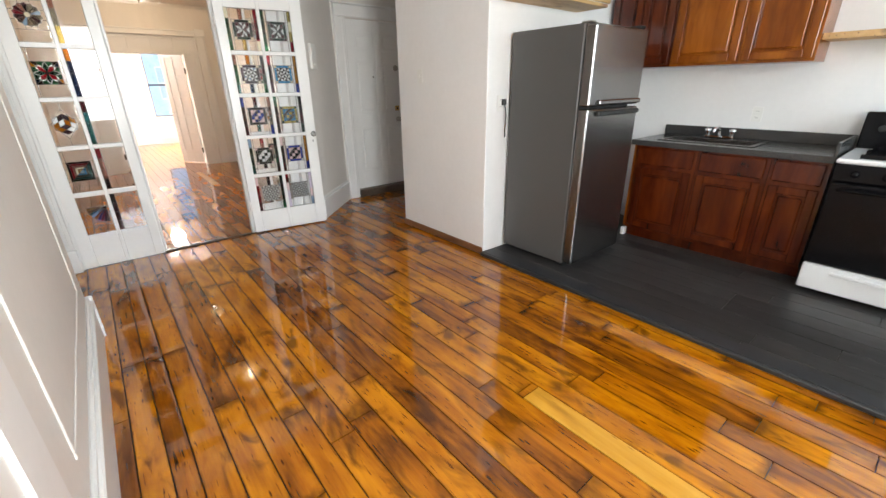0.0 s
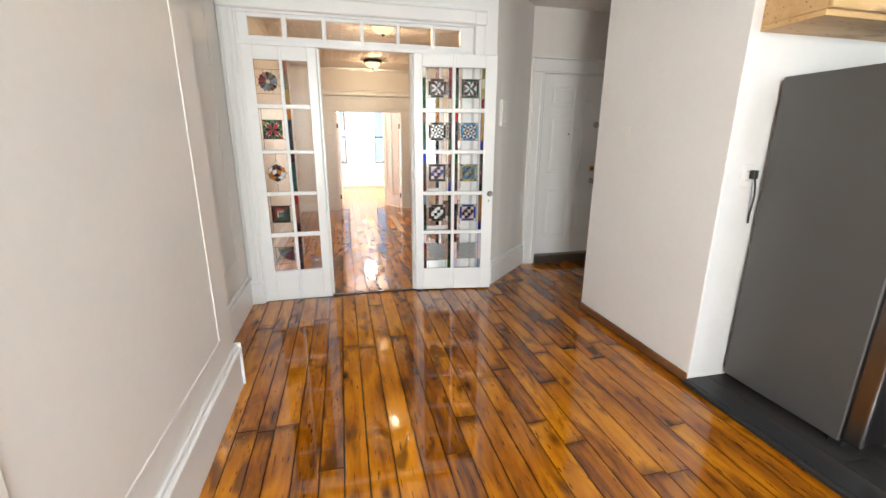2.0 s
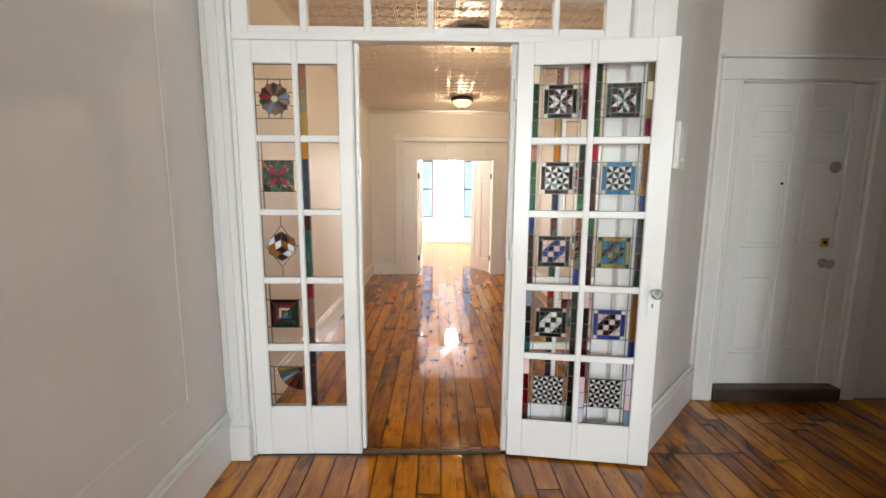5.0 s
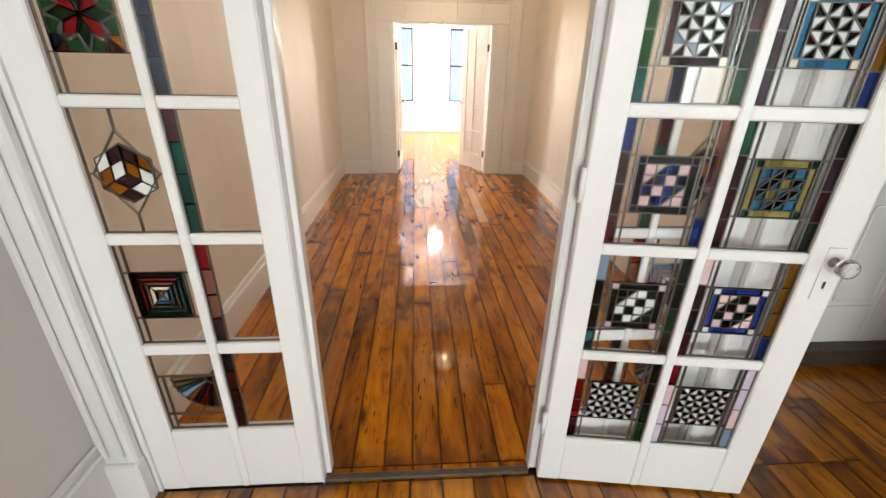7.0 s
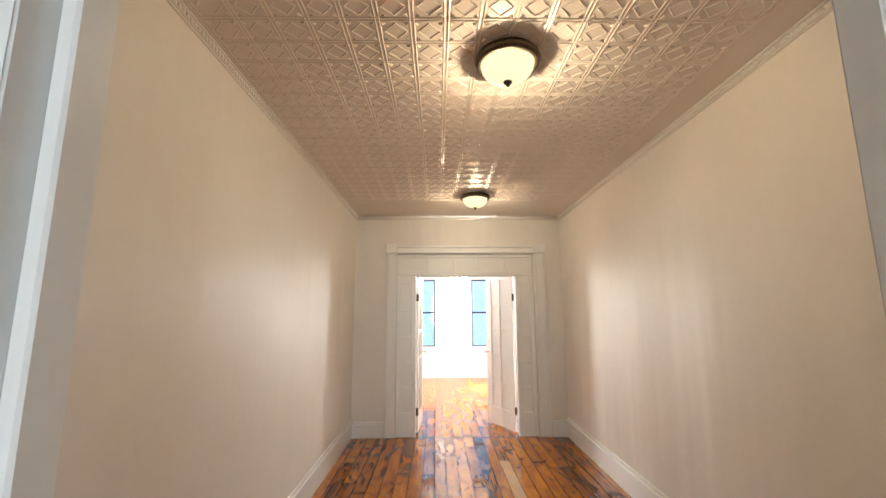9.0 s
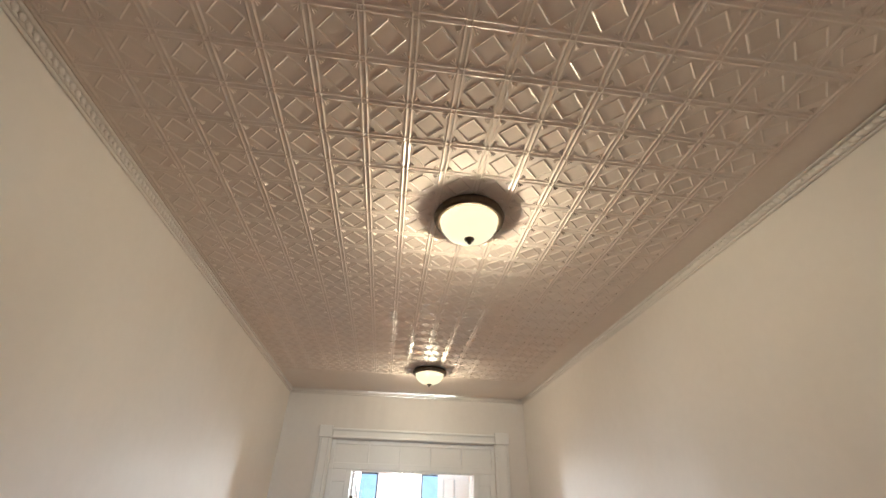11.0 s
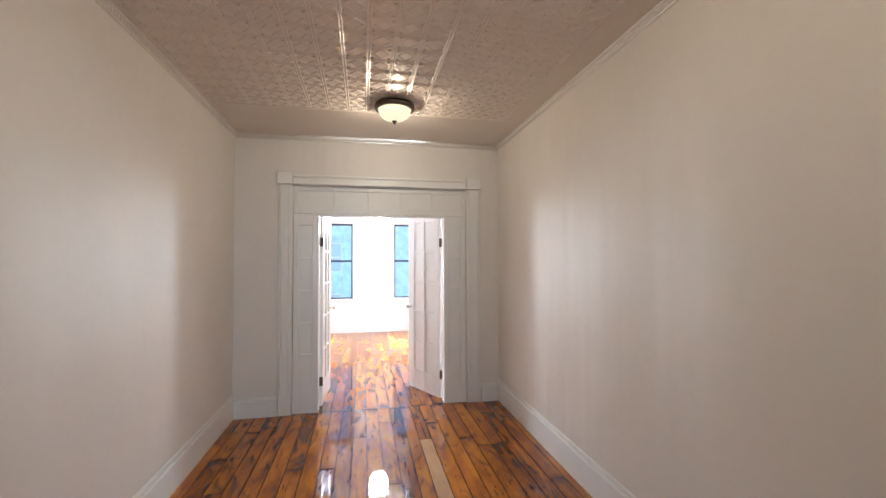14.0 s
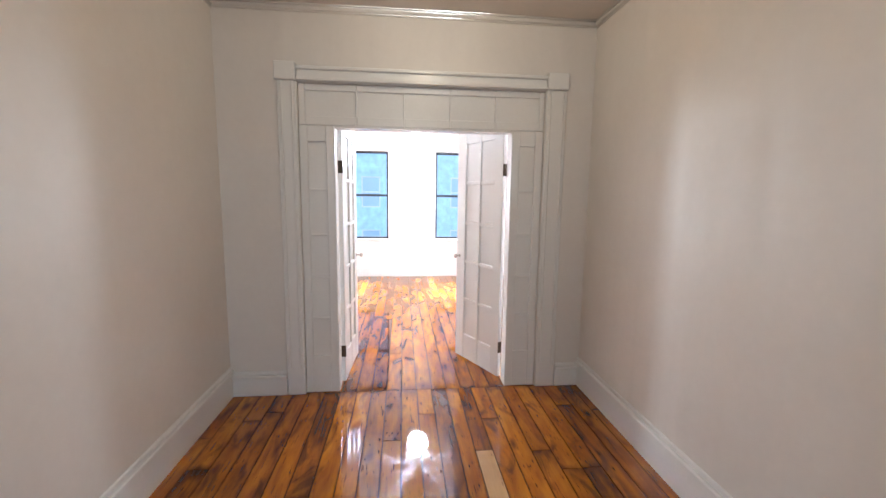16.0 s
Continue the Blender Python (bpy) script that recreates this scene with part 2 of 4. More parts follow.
BRONZE = mat("aged_bronze", (0.075, 0.055, 0.038), 0.38, 0.8, grain=0.2)
BRASS = mat("worn_brass", (0.55, 0.38, 0.13), 0.3, 1.0, grain=0.15)
NICKEL = mat("dull_nickel", (0.42, 0.40, 0.37), 0.35, 1.0)
LEAD = mat("lead_came", (0.16, 0.15, 0.14), 0.35, 0.85, grain=0.15)
SADDLE = mat("dark_worn_saddle", (0.06, 0.042, 0.03), 0.5, grain=0.3, grain_scale=30, bump=0.2)
PLASTIC = mat("white_plastic", (0.80, 0.79, 0.76), 0.3)
BOWL = emit("frosted_glass_bowl", (1.0, 0.93, 0.60), 0.22)
TULIP = emit("frosted_tulip_shade", (1.0, 0.92, 0.80), 4.0)
CLEAR = glass("clear_glass")
KNOB = mat("cut_glass_knob", (0.9, 0.92, 0.92), 0.03)
KNOB.node_tree.nodes["Principled BSDF"].inputs["Transmission Weight"].default_value = 0.9
TINTS = {
    "red": (0.42, 0.012, 0.03), "wine": (0.13, 0.012, 0.02), "green": (0.02, 0.16, 0.06), "teal": (0.03, 0.20, 0.22),
    "forest": (0.012, 0.06, 0.03), "navy": (0.012, 0.03, 0.10), "blue": (0.03, 0.07, 0.50), "sky": (0.06, 0.33, 0.62),
    "amber": (0.62, 0.26, 0.02), "brown": (0.08, 0.03, 0.022), "plum": (0.10, 0.05, 0.08), "pinkish": (0.50, 0.27, 0.24),
    "yellow": (0.62, 0.50, 0.16), "black": (0.012, 0.012, 0.012), "grey": (0.22, 0.22, 0.20), "smoke": (0.4, 0.42, 0.38),
}
STAINED = {k: glass("stained_glass_" + k, [v ** 0.5 for v in c], 0.03, 0.25, 1.32) for k, c in TINTS.items()}
for k, c in {"white": (0.80, 0.82, 0.82), "pink": (0.78, 0.58, 0.58), "lilac": (0.66, 0.58, 0.70), "ivory": (0.74, 0.68, 0.50),
             "steelblue": (0.20, 0.30, 0.42)}.items():
    mm = mat("opal_glass_" + k, c, 0.12, coat=0.3, grain=0.06, grain_scale=70)
    mm.node_tree.nodes["Principled BSDF"].inputs["Transmission Weight"].default_value = 0.3
    STAINED[k] = mm


# ---------- mesh helpers ----------
def link(name, bm, material, parent=None, label="", smooth=False, m=None):
    me = bpy.data.meshes.new(name)
    bm.normal_update()
    if smooth:
        for f in bm.faces:
            f.smooth = True
    bm.to_mesh(me)
    bm.free()
    for x in material if isinstance(material, (list, tuple)) else [material]:
        me.materials.append(x)
    ob = new(name, me)
    if parent:
        ob.parent = parent
    if m is not None:
        ob.matrix_basis = m
    if label:
        ob["label"] = label
    return ob


part = link


def thing(name, m, label, category, group=""):
    ob = new(name)
    ob.matrix_basis = m
    return tagged(ob, label, category, group)


def structure(name, bm, material, label, category, m=None, smooth=False):
    return tagged(link(name, bm, material, None, "", smooth, m), label, category, "", "structure")


def box(x0, x1, y0, y1, z0, z1, bevel=0.0, bm=None, seg=1):
    out = bm if bm is not None else bmesh.new()
    tmp = bmesh.new() if bevel and bm is not None else out
    c = [tmp.verts.new((x, y, z)) for x in (x0, x1) for y in (y0, y1) for z in (z0, z1)]
    for q in ((0, 1, 3, 2), (4, 6, 7, 5), (0, 4, 5, 1), (2, 3, 7, 6), (0, 2, 6, 4), (1, 5, 7, 3)):
        tmp.faces.new([c[i] for i in q])
    if bevel:
        es = list({e for v in c for e in v.link_edges})
        bmesh.ops.bevel(tmp, geom=es, offset=bevel, segments=seg, affect="EDGES", profile=0.5)
        if tmp is not out:
            me = bpy.data.meshes.new("t")
            tmp.to_mesh(me)
            tmp.free()
            out.from_mesh(me)
            bpy.data.meshes.remove(me)
    return out


def prism(points, y0, y1, bm=None):
    """A plate from (x, z) points between two depths."""
    bm = bm if bm is not None else bmesh.new()
    a = [bm.verts.new((x, y0, z)) for x, z in points]
    b = [bm.verts.new((x, y1, z)) for x, z in points]
    n = len(points)
    bm.faces.new(a)
    bm.faces.new(b[::-1])
    for i in range(n):
        bm.faces.new((a[i], b[i], b[(i + 1) % n], a[(i + 1) % n]))
    return bm


def poly_up(points, z0, z1, bm=None):
    """A block from (x, y) plan points between two heights."""
    bm = bm if bm is not None else bmesh.new()
    a = [bm.verts.new((x, y, z0)) for x, y in points]
    b = [bm.verts.new((x, y, z1)) for x, y in points]
    n = len(points)
    bm.faces.new(a[::-1])
    bm.faces.new(b)
    for i in range(n):
        bm.faces.new((a[i], a[(i + 1) % n], b[(i + 1) % n], b[i]))
    bmesh.ops.recalc_face_normals(bm, faces=bm.faces)
    return bm


def lathe(profile, seg=28, bm=None, at=(0, 0, 0)):
    bm = bm if bm is not None else bmesh.new()
    rings = []
    for r, z in profile:
        rings.append([bm.verts.new((at[0] + r * math.cos(2 * math.pi * i / seg), at[1] + r * math.sin(2 * math.pi * i / seg), at[2] + z)) for i in range(seg)])
    for a, b in zip(rings, rings[1:]):
        for i in range(seg):
            bm.faces.new((a[i], a[(i + 1) % seg], b[(i + 1) % seg], b[i]))
    for ring in (rings[0], rings[-1]):
        bm.faces.new(ring)
    bmesh.ops.recalc_face_normals(bm, faces=bm.faces)
    return bm


def tube(pts, r, seg=10, bm=None):
    bm = bm if bm is not None else bmesh.new()
    pts = [Vector(p) for p in pts]
    rings = []
    for i, p in enumerate(pts):
        d = (pts[min(i + 1, len(pts) - 1)] - pts[max(i - 1, 0)]).normalized()
        q = d.to_track_quat("Z", "Y")
        rings.append([bm.verts.new(p + q @ Vector((r * math.cos(2 * math.pi * k / seg), r * math.sin(2 * math.pi * k / seg), 0))) for k in range(seg)])
    for a, b in zip(rings, rings[1:]):
        for i in range(seg):
            bm.faces.new((a[i], a[(i + 1) % seg], b[(i + 1) % seg], b[i]))
    bm.faces.new(rings[0][::-1])
    bm.faces.new(rings[-1])
    bmesh.ops.recalc_face_normals(bm, faces=bm.faces)
    return bm


def lattice(x0, x1, z0, z1, cols, rows, y0, y1, bevel=0.004):
    """A sash or door frame: stiles the whole height, rails and bars between them."""
    bm = bmesh.new()
    xs = [x0] + [v for c in cols for v in c] + [x1]
    zs = [z0] + [v for r in rows for v in r] + [z1]
    for i in range(0, len(xs), 2):
        box(xs[i], xs[i + 1], y0, y1, z0, z1, bevel, bm)
    for a, b in cols:
        for i in range(0, len(zs), 2):
            box(a, b, y0 + 0.002, y1 - 0.002, zs[i], zs[i + 1], bevel, bm)
    return bm


def run(x0, y0, x1, y1, sections, bm=None):
    """Mouldings along a line on plan; the room lies to the left of the way from the first point to the second. sections: (depth, z0, z1, bevel)."""
    bm = bm if bm is not None else bmesh.new()
    d = Vector((x1 - x0, y1 - y0, 0))
    m = Matrix.Translation((x0, y0, 0)) @ Matrix.Rotation(math.atan2(d.y, d.x), 4, "Z")
    tmp = bmesh.new()
    for depth, z0, z1, bevel in sections:
        box(0, d.length, 0, depth, z0, z1, bevel, tmp)
    bmesh.ops.transform(tmp, matrix=m, verts=tmp.verts)
    me = bpy.data.meshes.new("t")
    tmp.to_mesh(me)
    tmp.free()
    bm.from_mesh(me)
    bpy.data.meshes.remove(me)
    return bm


def baseboard(x0, y0, x1, y1, h):
    bm = run(x0, y0, x1, y1, ((0.020, 0, h - 0.055, 0.003), (0.030, h - 0.055, h - 0.030, 0.006), (0.016, h - 0.030, h, 0.006)))
    return structure("baseboard", bm, TRIM, "tall white painted baseboard with moulded cap along the wall", "baseboard")


# ---------- structure ----------
H1, H2, HF, PT = 2.70, 2.69, 2.72, 0.064
XL, XR = -1.06, 1.54
Y2 = 4.81
YF = 9.27


def wall(name, bm, material=WALL, label="cream painted plaster wall with faint unevenness"):
    bmesh.ops.recalc_face_normals(bm, faces=bm.faces)
    return structure(name, bm, material, label, "wall")


# kitchen and dining room
wall("wall_dining_west_near", box(-1.20, -0.875, -5.6, -1.32, 0, H1, 0.012), WALLD)
wall("wall_dining_west", box(-1.20, XL, -1.32, PT, 0, H1))
wall("wall_closet", box(1.712, 3.6, -1.895, -0.742, 0, H1, 0.004), WALLW, "white plaster closet wall with softly rounded corners")
wall("wall_kitchen_east", box(3.6, 3.75, -5.6, 0.75, 0, H1), WALLW, "white painted kitchen wall")
bm = bmesh.new()
for a, b in ((-0.875, -0.75), (0.25, 2.25), (3.25, 3.6)):
    box(a, b, -5.75, -5.6, 0, H1, bm=bm)
for a, b in ((-0.75, 0.25), (2.25, 3.25)):
    box(a, b, -5.75, -5.6, 0, 0.85, bm=bm)
    box(a, b, -5.75, -5.6, 2.35, H1, bm=bm)
wall("wall_kitchen_south", bm, WALLW, "white painted wall with two windows")
structure("ceiling_dining", box(-1.2, 3.75, -5.75, 0.75, H1, H1 + 0.1), CEIL, "plain white painted plaster ceiling", "ceiling")
# partition with glazed doors: only above the head and right of the frame
bm = box(-1.06, 1.14, 0.0, PT, 2.44, H1)
box(0.93, 1.14, 0.0, PT, 0, 2.44, bm=bm)
wall("wall_glazed_partition", bm, WALLW, "white painted partition above the glazed doorway")
wall("wall_angled", poly_up([(1.14, 0.0), (1.745, 0.59), (1.68, 0.71), (1.54, 0.62), (1.06, PT), (1.14, PT)], 0, H1), WALL, "cream painted wall set at an angle")
bm = box(1.68, 1.905, 0.592, 0.74, 0, H1)
box(2.765, 3.6, 0.592, 0.74, 0, H1, bm=bm)
box(1.905, 2.765, 0.592, 0.74, 2.085, H1, bm=bm)
wall("wall_entrance", bm, WALL)
# middle room
wall("wall_middle_west", box(-1.20, XL, PT, Y2, 0, H2))
wall("wall_middle_east", box(XR, 1.68, 0.62, Y2, 0, H2))
bm = box(-1.06, -0.534, Y2, Y2 + 0.13, 0, H2)
box(1.186, XR, Y2, Y2 + 0.13, 0, H2, bm=bm)
box(-0.534, 1.186, Y2, Y2 + 0.13, 2.20, H2, bm=bm)
wall("wall_front_partition", bm)
# front room
wall("wall_front_west", box(-2.65, -2.5, Y2, YF, 0, HF), WALLW, "white painted wall of the sunlit front room")
wall("wall_front_east", box(3.3, 3.45, Y2, YF, 0, HF), WALLW, "white painted wall of the sunlit front room")
wall("wall_front_south", box(-2.5, -1.06, Y2 + 0.001, Y2 + 0.13, 0, HF), WALLW, "white painted wall of the sunlit front room")
wall("wall_front_south_east", box(1.54, 3.3, Y2 + 0.001, Y2 + 0.13, 0, HF), WALLW, "white painted wall of the sunlit front room")
bm = bmesh.new()
# the two outer openings are unseen, added to hold the fill lights
for a, b in ((-2.65, -2.21), (-1.57, -0.72), (-0.08, 0.77), (1.41, 2.26), (2.90, 3.45)):
    box(a, b, YF, YF + 0.3, 0, HF, bm=bm)
for a, b in ((-2.21, -1.57), (-0.72, -0.08), (0.77, 1.41), (2.26, 2.90)):
    box(a, b, YF, YF + 0.3, 0, 0.68, bm=bm)
    box(a, b, YF, YF + 0.3, 2.24, HF, bm=bm)
wall("wall_front_windows", bm, WALLW, "white painted front wall with two windows and two added outer openings")
wall("wall_front_pier", box(0.0, 0.70, YF - 0.05, YF, 0, HF, 0.006), WALLW, "shallow white pier between two windows")
structure("ceiling_front", box(-2.65, 3.45, Y2 + 0.06, YF + 0.3, HF, HF + 0.1), CEIL, "plain white ceiling of the front room", "ceiling")

# pressed tin ceiling of the middle room
bm = poly_up([(-1.2, 0.062), (1.09, 0.062), (1.56, 0.60), (1.62, 0.62), (1.62, Y2 + 0.06), (-1.2, Y2 + 0.06)], H2, H2 + 0.12)
C = 0.1475
GX, GY, NX, NY = -1.02, 0.215, 16, 26


def ridge(a, b, w, h, z=H2):
    a, b = Vector((*a, z)), Vector((*b, z))
    s = (b - a).normalized().cross(Vector((0, 0, 1))) * w
    up = Vector((0, 0, h))
    v = [bm.verts.new(p) for p in (a - s, a + s, a - up, b - s, b + s, b - up)]
    for q in ((0, 2, 5, 3), (2, 1, 4, 5), (0, 1, 2), (3, 5, 4)):
        bm.faces.new([v[i] for i in q])


for i in range(NX + 1):
    for o in (-0.0085, 0.0085):
        ridge((GX + i * C + o, GY), (GX + i * C + o, GY + NY * C), 0.0055, 0.0034)
for j in range(NY + 1):
    for o in (-0.0085, 0.0085):
        ridge((GX, GY + j * C + o), (GX + NX * C, GY + j * C + o), 0.0055, 0.0034)
for i in range(NX):
    for j in range(NY):
        cx, cy, r = GX + (i + 0.5) * C, GY + (j + 0.5) * C, 0.050
        p = [(cx + r, cy), (cx, cy + r), (cx - r, cy), (cx, cy - r)]
        for k in range(4):
            ridge(p[k], p[(k + 1) % 4], 0.0042, 0.0032)
        for sx in (-1, 1):
            for sy in (-1, 1):
                for k in (20, 45, 70):
                    dx, dy = sx * math.cos(radians(k)), sy * math.sin(radians(k))
                    ex, ey = cx + sx * 0.058, cy + sy * 0.058
                    ridge((ex, ey), (ex - dx * 0.021, ey - dy * 0.021), 0.002, 0.0035)
bmesh.ops.recalc_face_normals(bm, faces=bm.faces)
structure("ceiling_middle", bm, TIN, "cream painted pressed tin ceiling with diamond squares", "ceiling")

# rope cornice under the tin
for x0, y0, x1, y1 in ((XR, 0.62, XR, Y2), (XL, Y2, XL, PT), (XR, Y2, XL, Y2), (1.06, PT, XR, 0.62), (XL, PT, 1.06, PT)):
    d = Vector((x1 - x0, y1 - y0, 0))
    u, n = d.normalized(), Vector((-d.y, d.x, 0)).normalized()
    bm = run(x0, y0, x1, y1, ((0.010, H2 - 0.050, H2 - 0.038, 0.003), (0.015, H2 - 0.0375, H2 - 0.0105, 0.003), (0.026, H2 - 0.010, H2 - 0.001, 0.003)))
    for i in range(int(d.length / 0.027) if abs(u.x) < 0.99 else 0):
        c = Vector((x0, y0, H2 - 0.024)) + u * (0.0135 + i * 0.027) + n * 0.013
        bmesh.ops.create_icosphere(bm, subdivisions=1, radius=1.0, matrix=Matrix.Translation(c) @ Matrix.Rotation(math.atan2(d.y, d.x) + 0.5, 4, "Z") @ Matrix.Diagonal((0.021, 0.009, 0.014, 1)))
    structure("cornice", bm, WALL, "thin cream rope cornice between wall and tin ceiling", "cornice", smooth=True)

# baseboards
baseboard(-0.875, -1.32, -0.875, -3.08, 0.27)
baseboard(XL, -0.03, XL, -1.32, 0.27)
baseboard(-1.06, -1.318, -0.845, -1.318, 0.27)
baseboard(1.745, 0.585, 1.14, -0.005, 0.25)
baseboard(XL, Y2, XL, PT + 0.02, 0.225)
baseboard(XR, 0.62, XR, Y2, 0.225)
baseboard(XR, Y2, 1.34, Y2, 0.185)
baseboard(-0.665, Y2, XL, Y2, 0.185)
baseboard(1.06, PT + 0.005, XR, 0.62, 0.185)
baseboard(3.3, YF, 0.70, YF, 0.18)
baseboard(0.0, YF, -2.5, YF, 0.18)
for x0, y0, x1, y1 in ((1.712, -1.895, 1.712, -0.742), (1.697, -0.742, 3.6, -0.742)):
    bm = run(x0, y0, x1, y1, ((0.015, 0, 0.060, 0.006),))
    structure("shoe_moulding", bm, SHOE, "brown stained wooden shoe moulding along the closet wall", "baseboard")

# picture-frame mouldings on the west wall


def moulding_frame(x, y0, y1, z0, z1, w=0.026, d=0.006):
    bm = bmesh.new()
    for a in ((y0, y1, z0, z0 + w), (y0, y1, z1 - w, z1), (y0, y0 + w, z0 + w, z1 - w), (y1 - w, y1, z0 + w, z1 - w)):
        box(x, x + d, a[0], a[1], a[2], a[3], 0.004, bm)
    structure("panel_moulding", bm, WALLD, "white painted picture-frame moulding on the wall", "trim")


moulding_frame(-0.875, -2.86, -1.545, 0.385, 2.36)
moulding_frame(XL, -1.22, -0.31, 0.465, 2.36)
bm = box(-0.875, -0.862, -3.26, -3.08, 0, 2.2, 0.004)
structure("side_door_casing", bm, WALLW, "white painted casing of a door in the side wall", "trim")
structure("picture_rail", run(XL, -0.03, XL, -1.32, ((0.02, 2.46, 2.50, 0.006),)), TRIM, "thin white picture rail on the wall", "trim")

# ---------- glazed doorway between dining and middle room ----------
ROWS5 = [(0.272, 0.577), (0.615, 0.934), (0.966, 1.278), (1.307, 1.631), (1.663, 1.990)]


def casing(name, bm, label):
    return structure(name, bm, TRIM, label, "trim")


bm = box(-1.058, -0.945, -0.035, 0.0, 0, 2.33, 0.008)
box(-1.035, -1.02, -0.045, -0.036, 0.22, 2.33, 0.004, bm)
box(-0.985, -0.97, -0.045, -0.036, 0.22, 2.33, 0.004, bm)
box(-1.058, -0.94, -0.05, -0.001, 0, 0.19, 0.006, bm)
box(0.93, 1.02, -0.030, 0.0, 0, 2.33, 0.008, bm)
box(-1.058, 1.02, -0.035, 0.0, 2.332, 2.44, 0.008, bm)
box(-1.058, 1.03, -0.055, -0.0365, 2.425, 2.455, 0.006, bm)
box(0.925, 1.03, -0.05, -0.0365, 2.325, 2.42, 0.006, bm)
casing("door_casing", bm, "white painted moulded casing round the glazed doorway")
bm = box(-1.056, -0.91, PT + 0.001, PT + 0.018, 0, 2.33, 0.004)
box(0.91, 1.03, PT + 0.001, PT + 0.018, 0, 2.33, 0.004, bm)
box(-1.056, 1.03, PT + 0.001, PT + 0.018, 2.332, 2.44, 0.004, bm)
casing("door_casing", bm, "white painted casing on the middle room side")
# jambs and posts
bm = box(-1.06, -0.93, 0.0, PT, 0, 2.44)
box(-0.93, 0.93, 0.0, PT, 2.315, 2.44, 0, bm)
box(-0.93, 0.93, 0.0, PT, 2.092, 2.125, 0.003, bm)
box(-0.3765, -0.372, 0.0, PT + 0.002, 0.0, 2.092, 0.003, bm)
box(-0.3715, -0.353, 0.034, PT + 0.014, 0.013, 2.091, 0.003, bm)
box(0.376, 0.3805, 0.022, PT + 0.002, 0.0, 2.092, 0.003, bm)
casing("door_frame", bm, "white painted door frame with chipped edges")
structure("door_saddle", box(-0.371, 0.375, 0.004, 0.036, 0.0, 0.012, 0.005), SADDLE, "worn dark wooden door saddle", "threshold")


def came(bm, a, b, y, w=0.0016):
    (x0, z0), (x1, z1) = a, b
    d = math.hypot(x1 - x0, z1 - z0)
    if d < 1e-5:
        return
    nx, nz = -(z1 - z0) / d * w, (x1 - x0) / d * w
    prism([(x0 - nx, z0 - nz), (x1 - nx, z1 - nz), (x1 + nx, z1 + nz), (x0 + nx, z0 + nz)], y - 0.004, y + 0.004, bm)


class Pane:
    """One leaded light: pieces of coloured glass with cames between them, in clear glass."""

    def __init__(self, parent, x0, x1, z0, z1, y):
        self.y, self.x0, self.x1, self.z0, self.z1 = y, x0, x1, z0, z1
        self.ob = part("pane", box(x0 + 0.0005, x1 - 0.0005, y + 0.003, y + 0.006, z0 + 0.0005, z1 - 0.0005), CLEAR, parent, "clear sheet of leaded glass")
        self.ob.visible_shadow = False
        self.lead = bmesh.new()
        for a, b in (((x0, z0), (x1, z0)), ((x1, z0), (x1, z1)), ((x1, z1), (x0, z1)), ((x0, z1), (x0, z0))):
            came(self.lead, a, b, y, 0.0024)

    def piece(self, colour, pts, lead=True):
        ob = part("glass_piece", prism(pts, self.y - 0.002, self.y + 0.002), STAINED[colour], self.ob)
        ob.visible_shadow = False
        if lead:
            for i in range(len(pts)):
                came(self.lead, pts[i], pts[(i + 1) % len(pts)], self.y)

    def rect(self, colour, a, b, c, d):
        self.piece(colour, [(a, c), (b, c), (b, d), (a, d)])

    def line(self, a, b):
        came(self.lead, a, b, self.y)

    def strip(self, x0, x1, colours):
        n = len(colours)
        for i, c in enumerate(colours):
            h = (self.z1 - self.z0) / n
            self.rect(c, x0, x1, self.z1 - (i + 1) * h, self.z1 - i * h)

    def close(self):
        part("lead_came", self.lead, LEAD, self.ob, "grey lead strips between glass pieces")


def quilt(p, cx, cz, s, border, corner, cells, bw=0.016):
    """A pieced square: n by n cells, each one colour or two triangles, inside a border with corner squares."""
    h = s / 2
    if border:
        for sg in (-1, 1):
            a, b = sorted((sg * h, sg * (h - bw)))
            p.rect(border, cx - h + bw, cx + h - bw, cz + a, cz + b)
            p.rect(border, cx + a, cx + b, cz - h + bw, cz + h - bw)
            for sz in (-1, 1):
                c, d = sorted((sz * h, sz * (h - bw)))
                p.rect(corner, cx + a, cx + b, cz + c, cz + d)
        h -= bw
    n = len(cells)
    w = 2 * h / n
    for j, row in enumerate(cells):
        for i, cell in enumerate(row):
            a, b = cx - h + i * w, cx - h + (i + 1) * w
            d, c = cz + h - j * w, cz + h - (j + 1) * w
            if len(cell) == 1:
                p.rect(cell[0], a, b, c, d)
            elif cell[2] == "/":
                p.piece(cell[0], [(a, c), (b, d), (a, d)])
                p.piece(cell[1], [(a, c), (b, c), (b, d)])
            else:
                p.piece(cell[0], [(a, d), (b, c), (b, d)])
                p.piece(cell[1], [(a, d), (a, c), (b, c)])


def pinwheel(a, b, c, n=4):
    """Blocks of four triangles that turn about their middle, light on dark, with a third colour here and there."""
    turn = {(0, 0): (0, "\\"), (1, 0): (1, "/"), (1, 1): (1, "\\"), (0, 1): (0, "/")}
    rows = []
    for j in range(n):
        row = []
        for i in range(n):
            second, way = turn[i % 2, j % 2]
            ground = c if (i * 2 + j * 3) % 5 == 1 else b
            row.append((ground, a, way) if second else (a, ground, way))
        rows.append(row)
    return rows


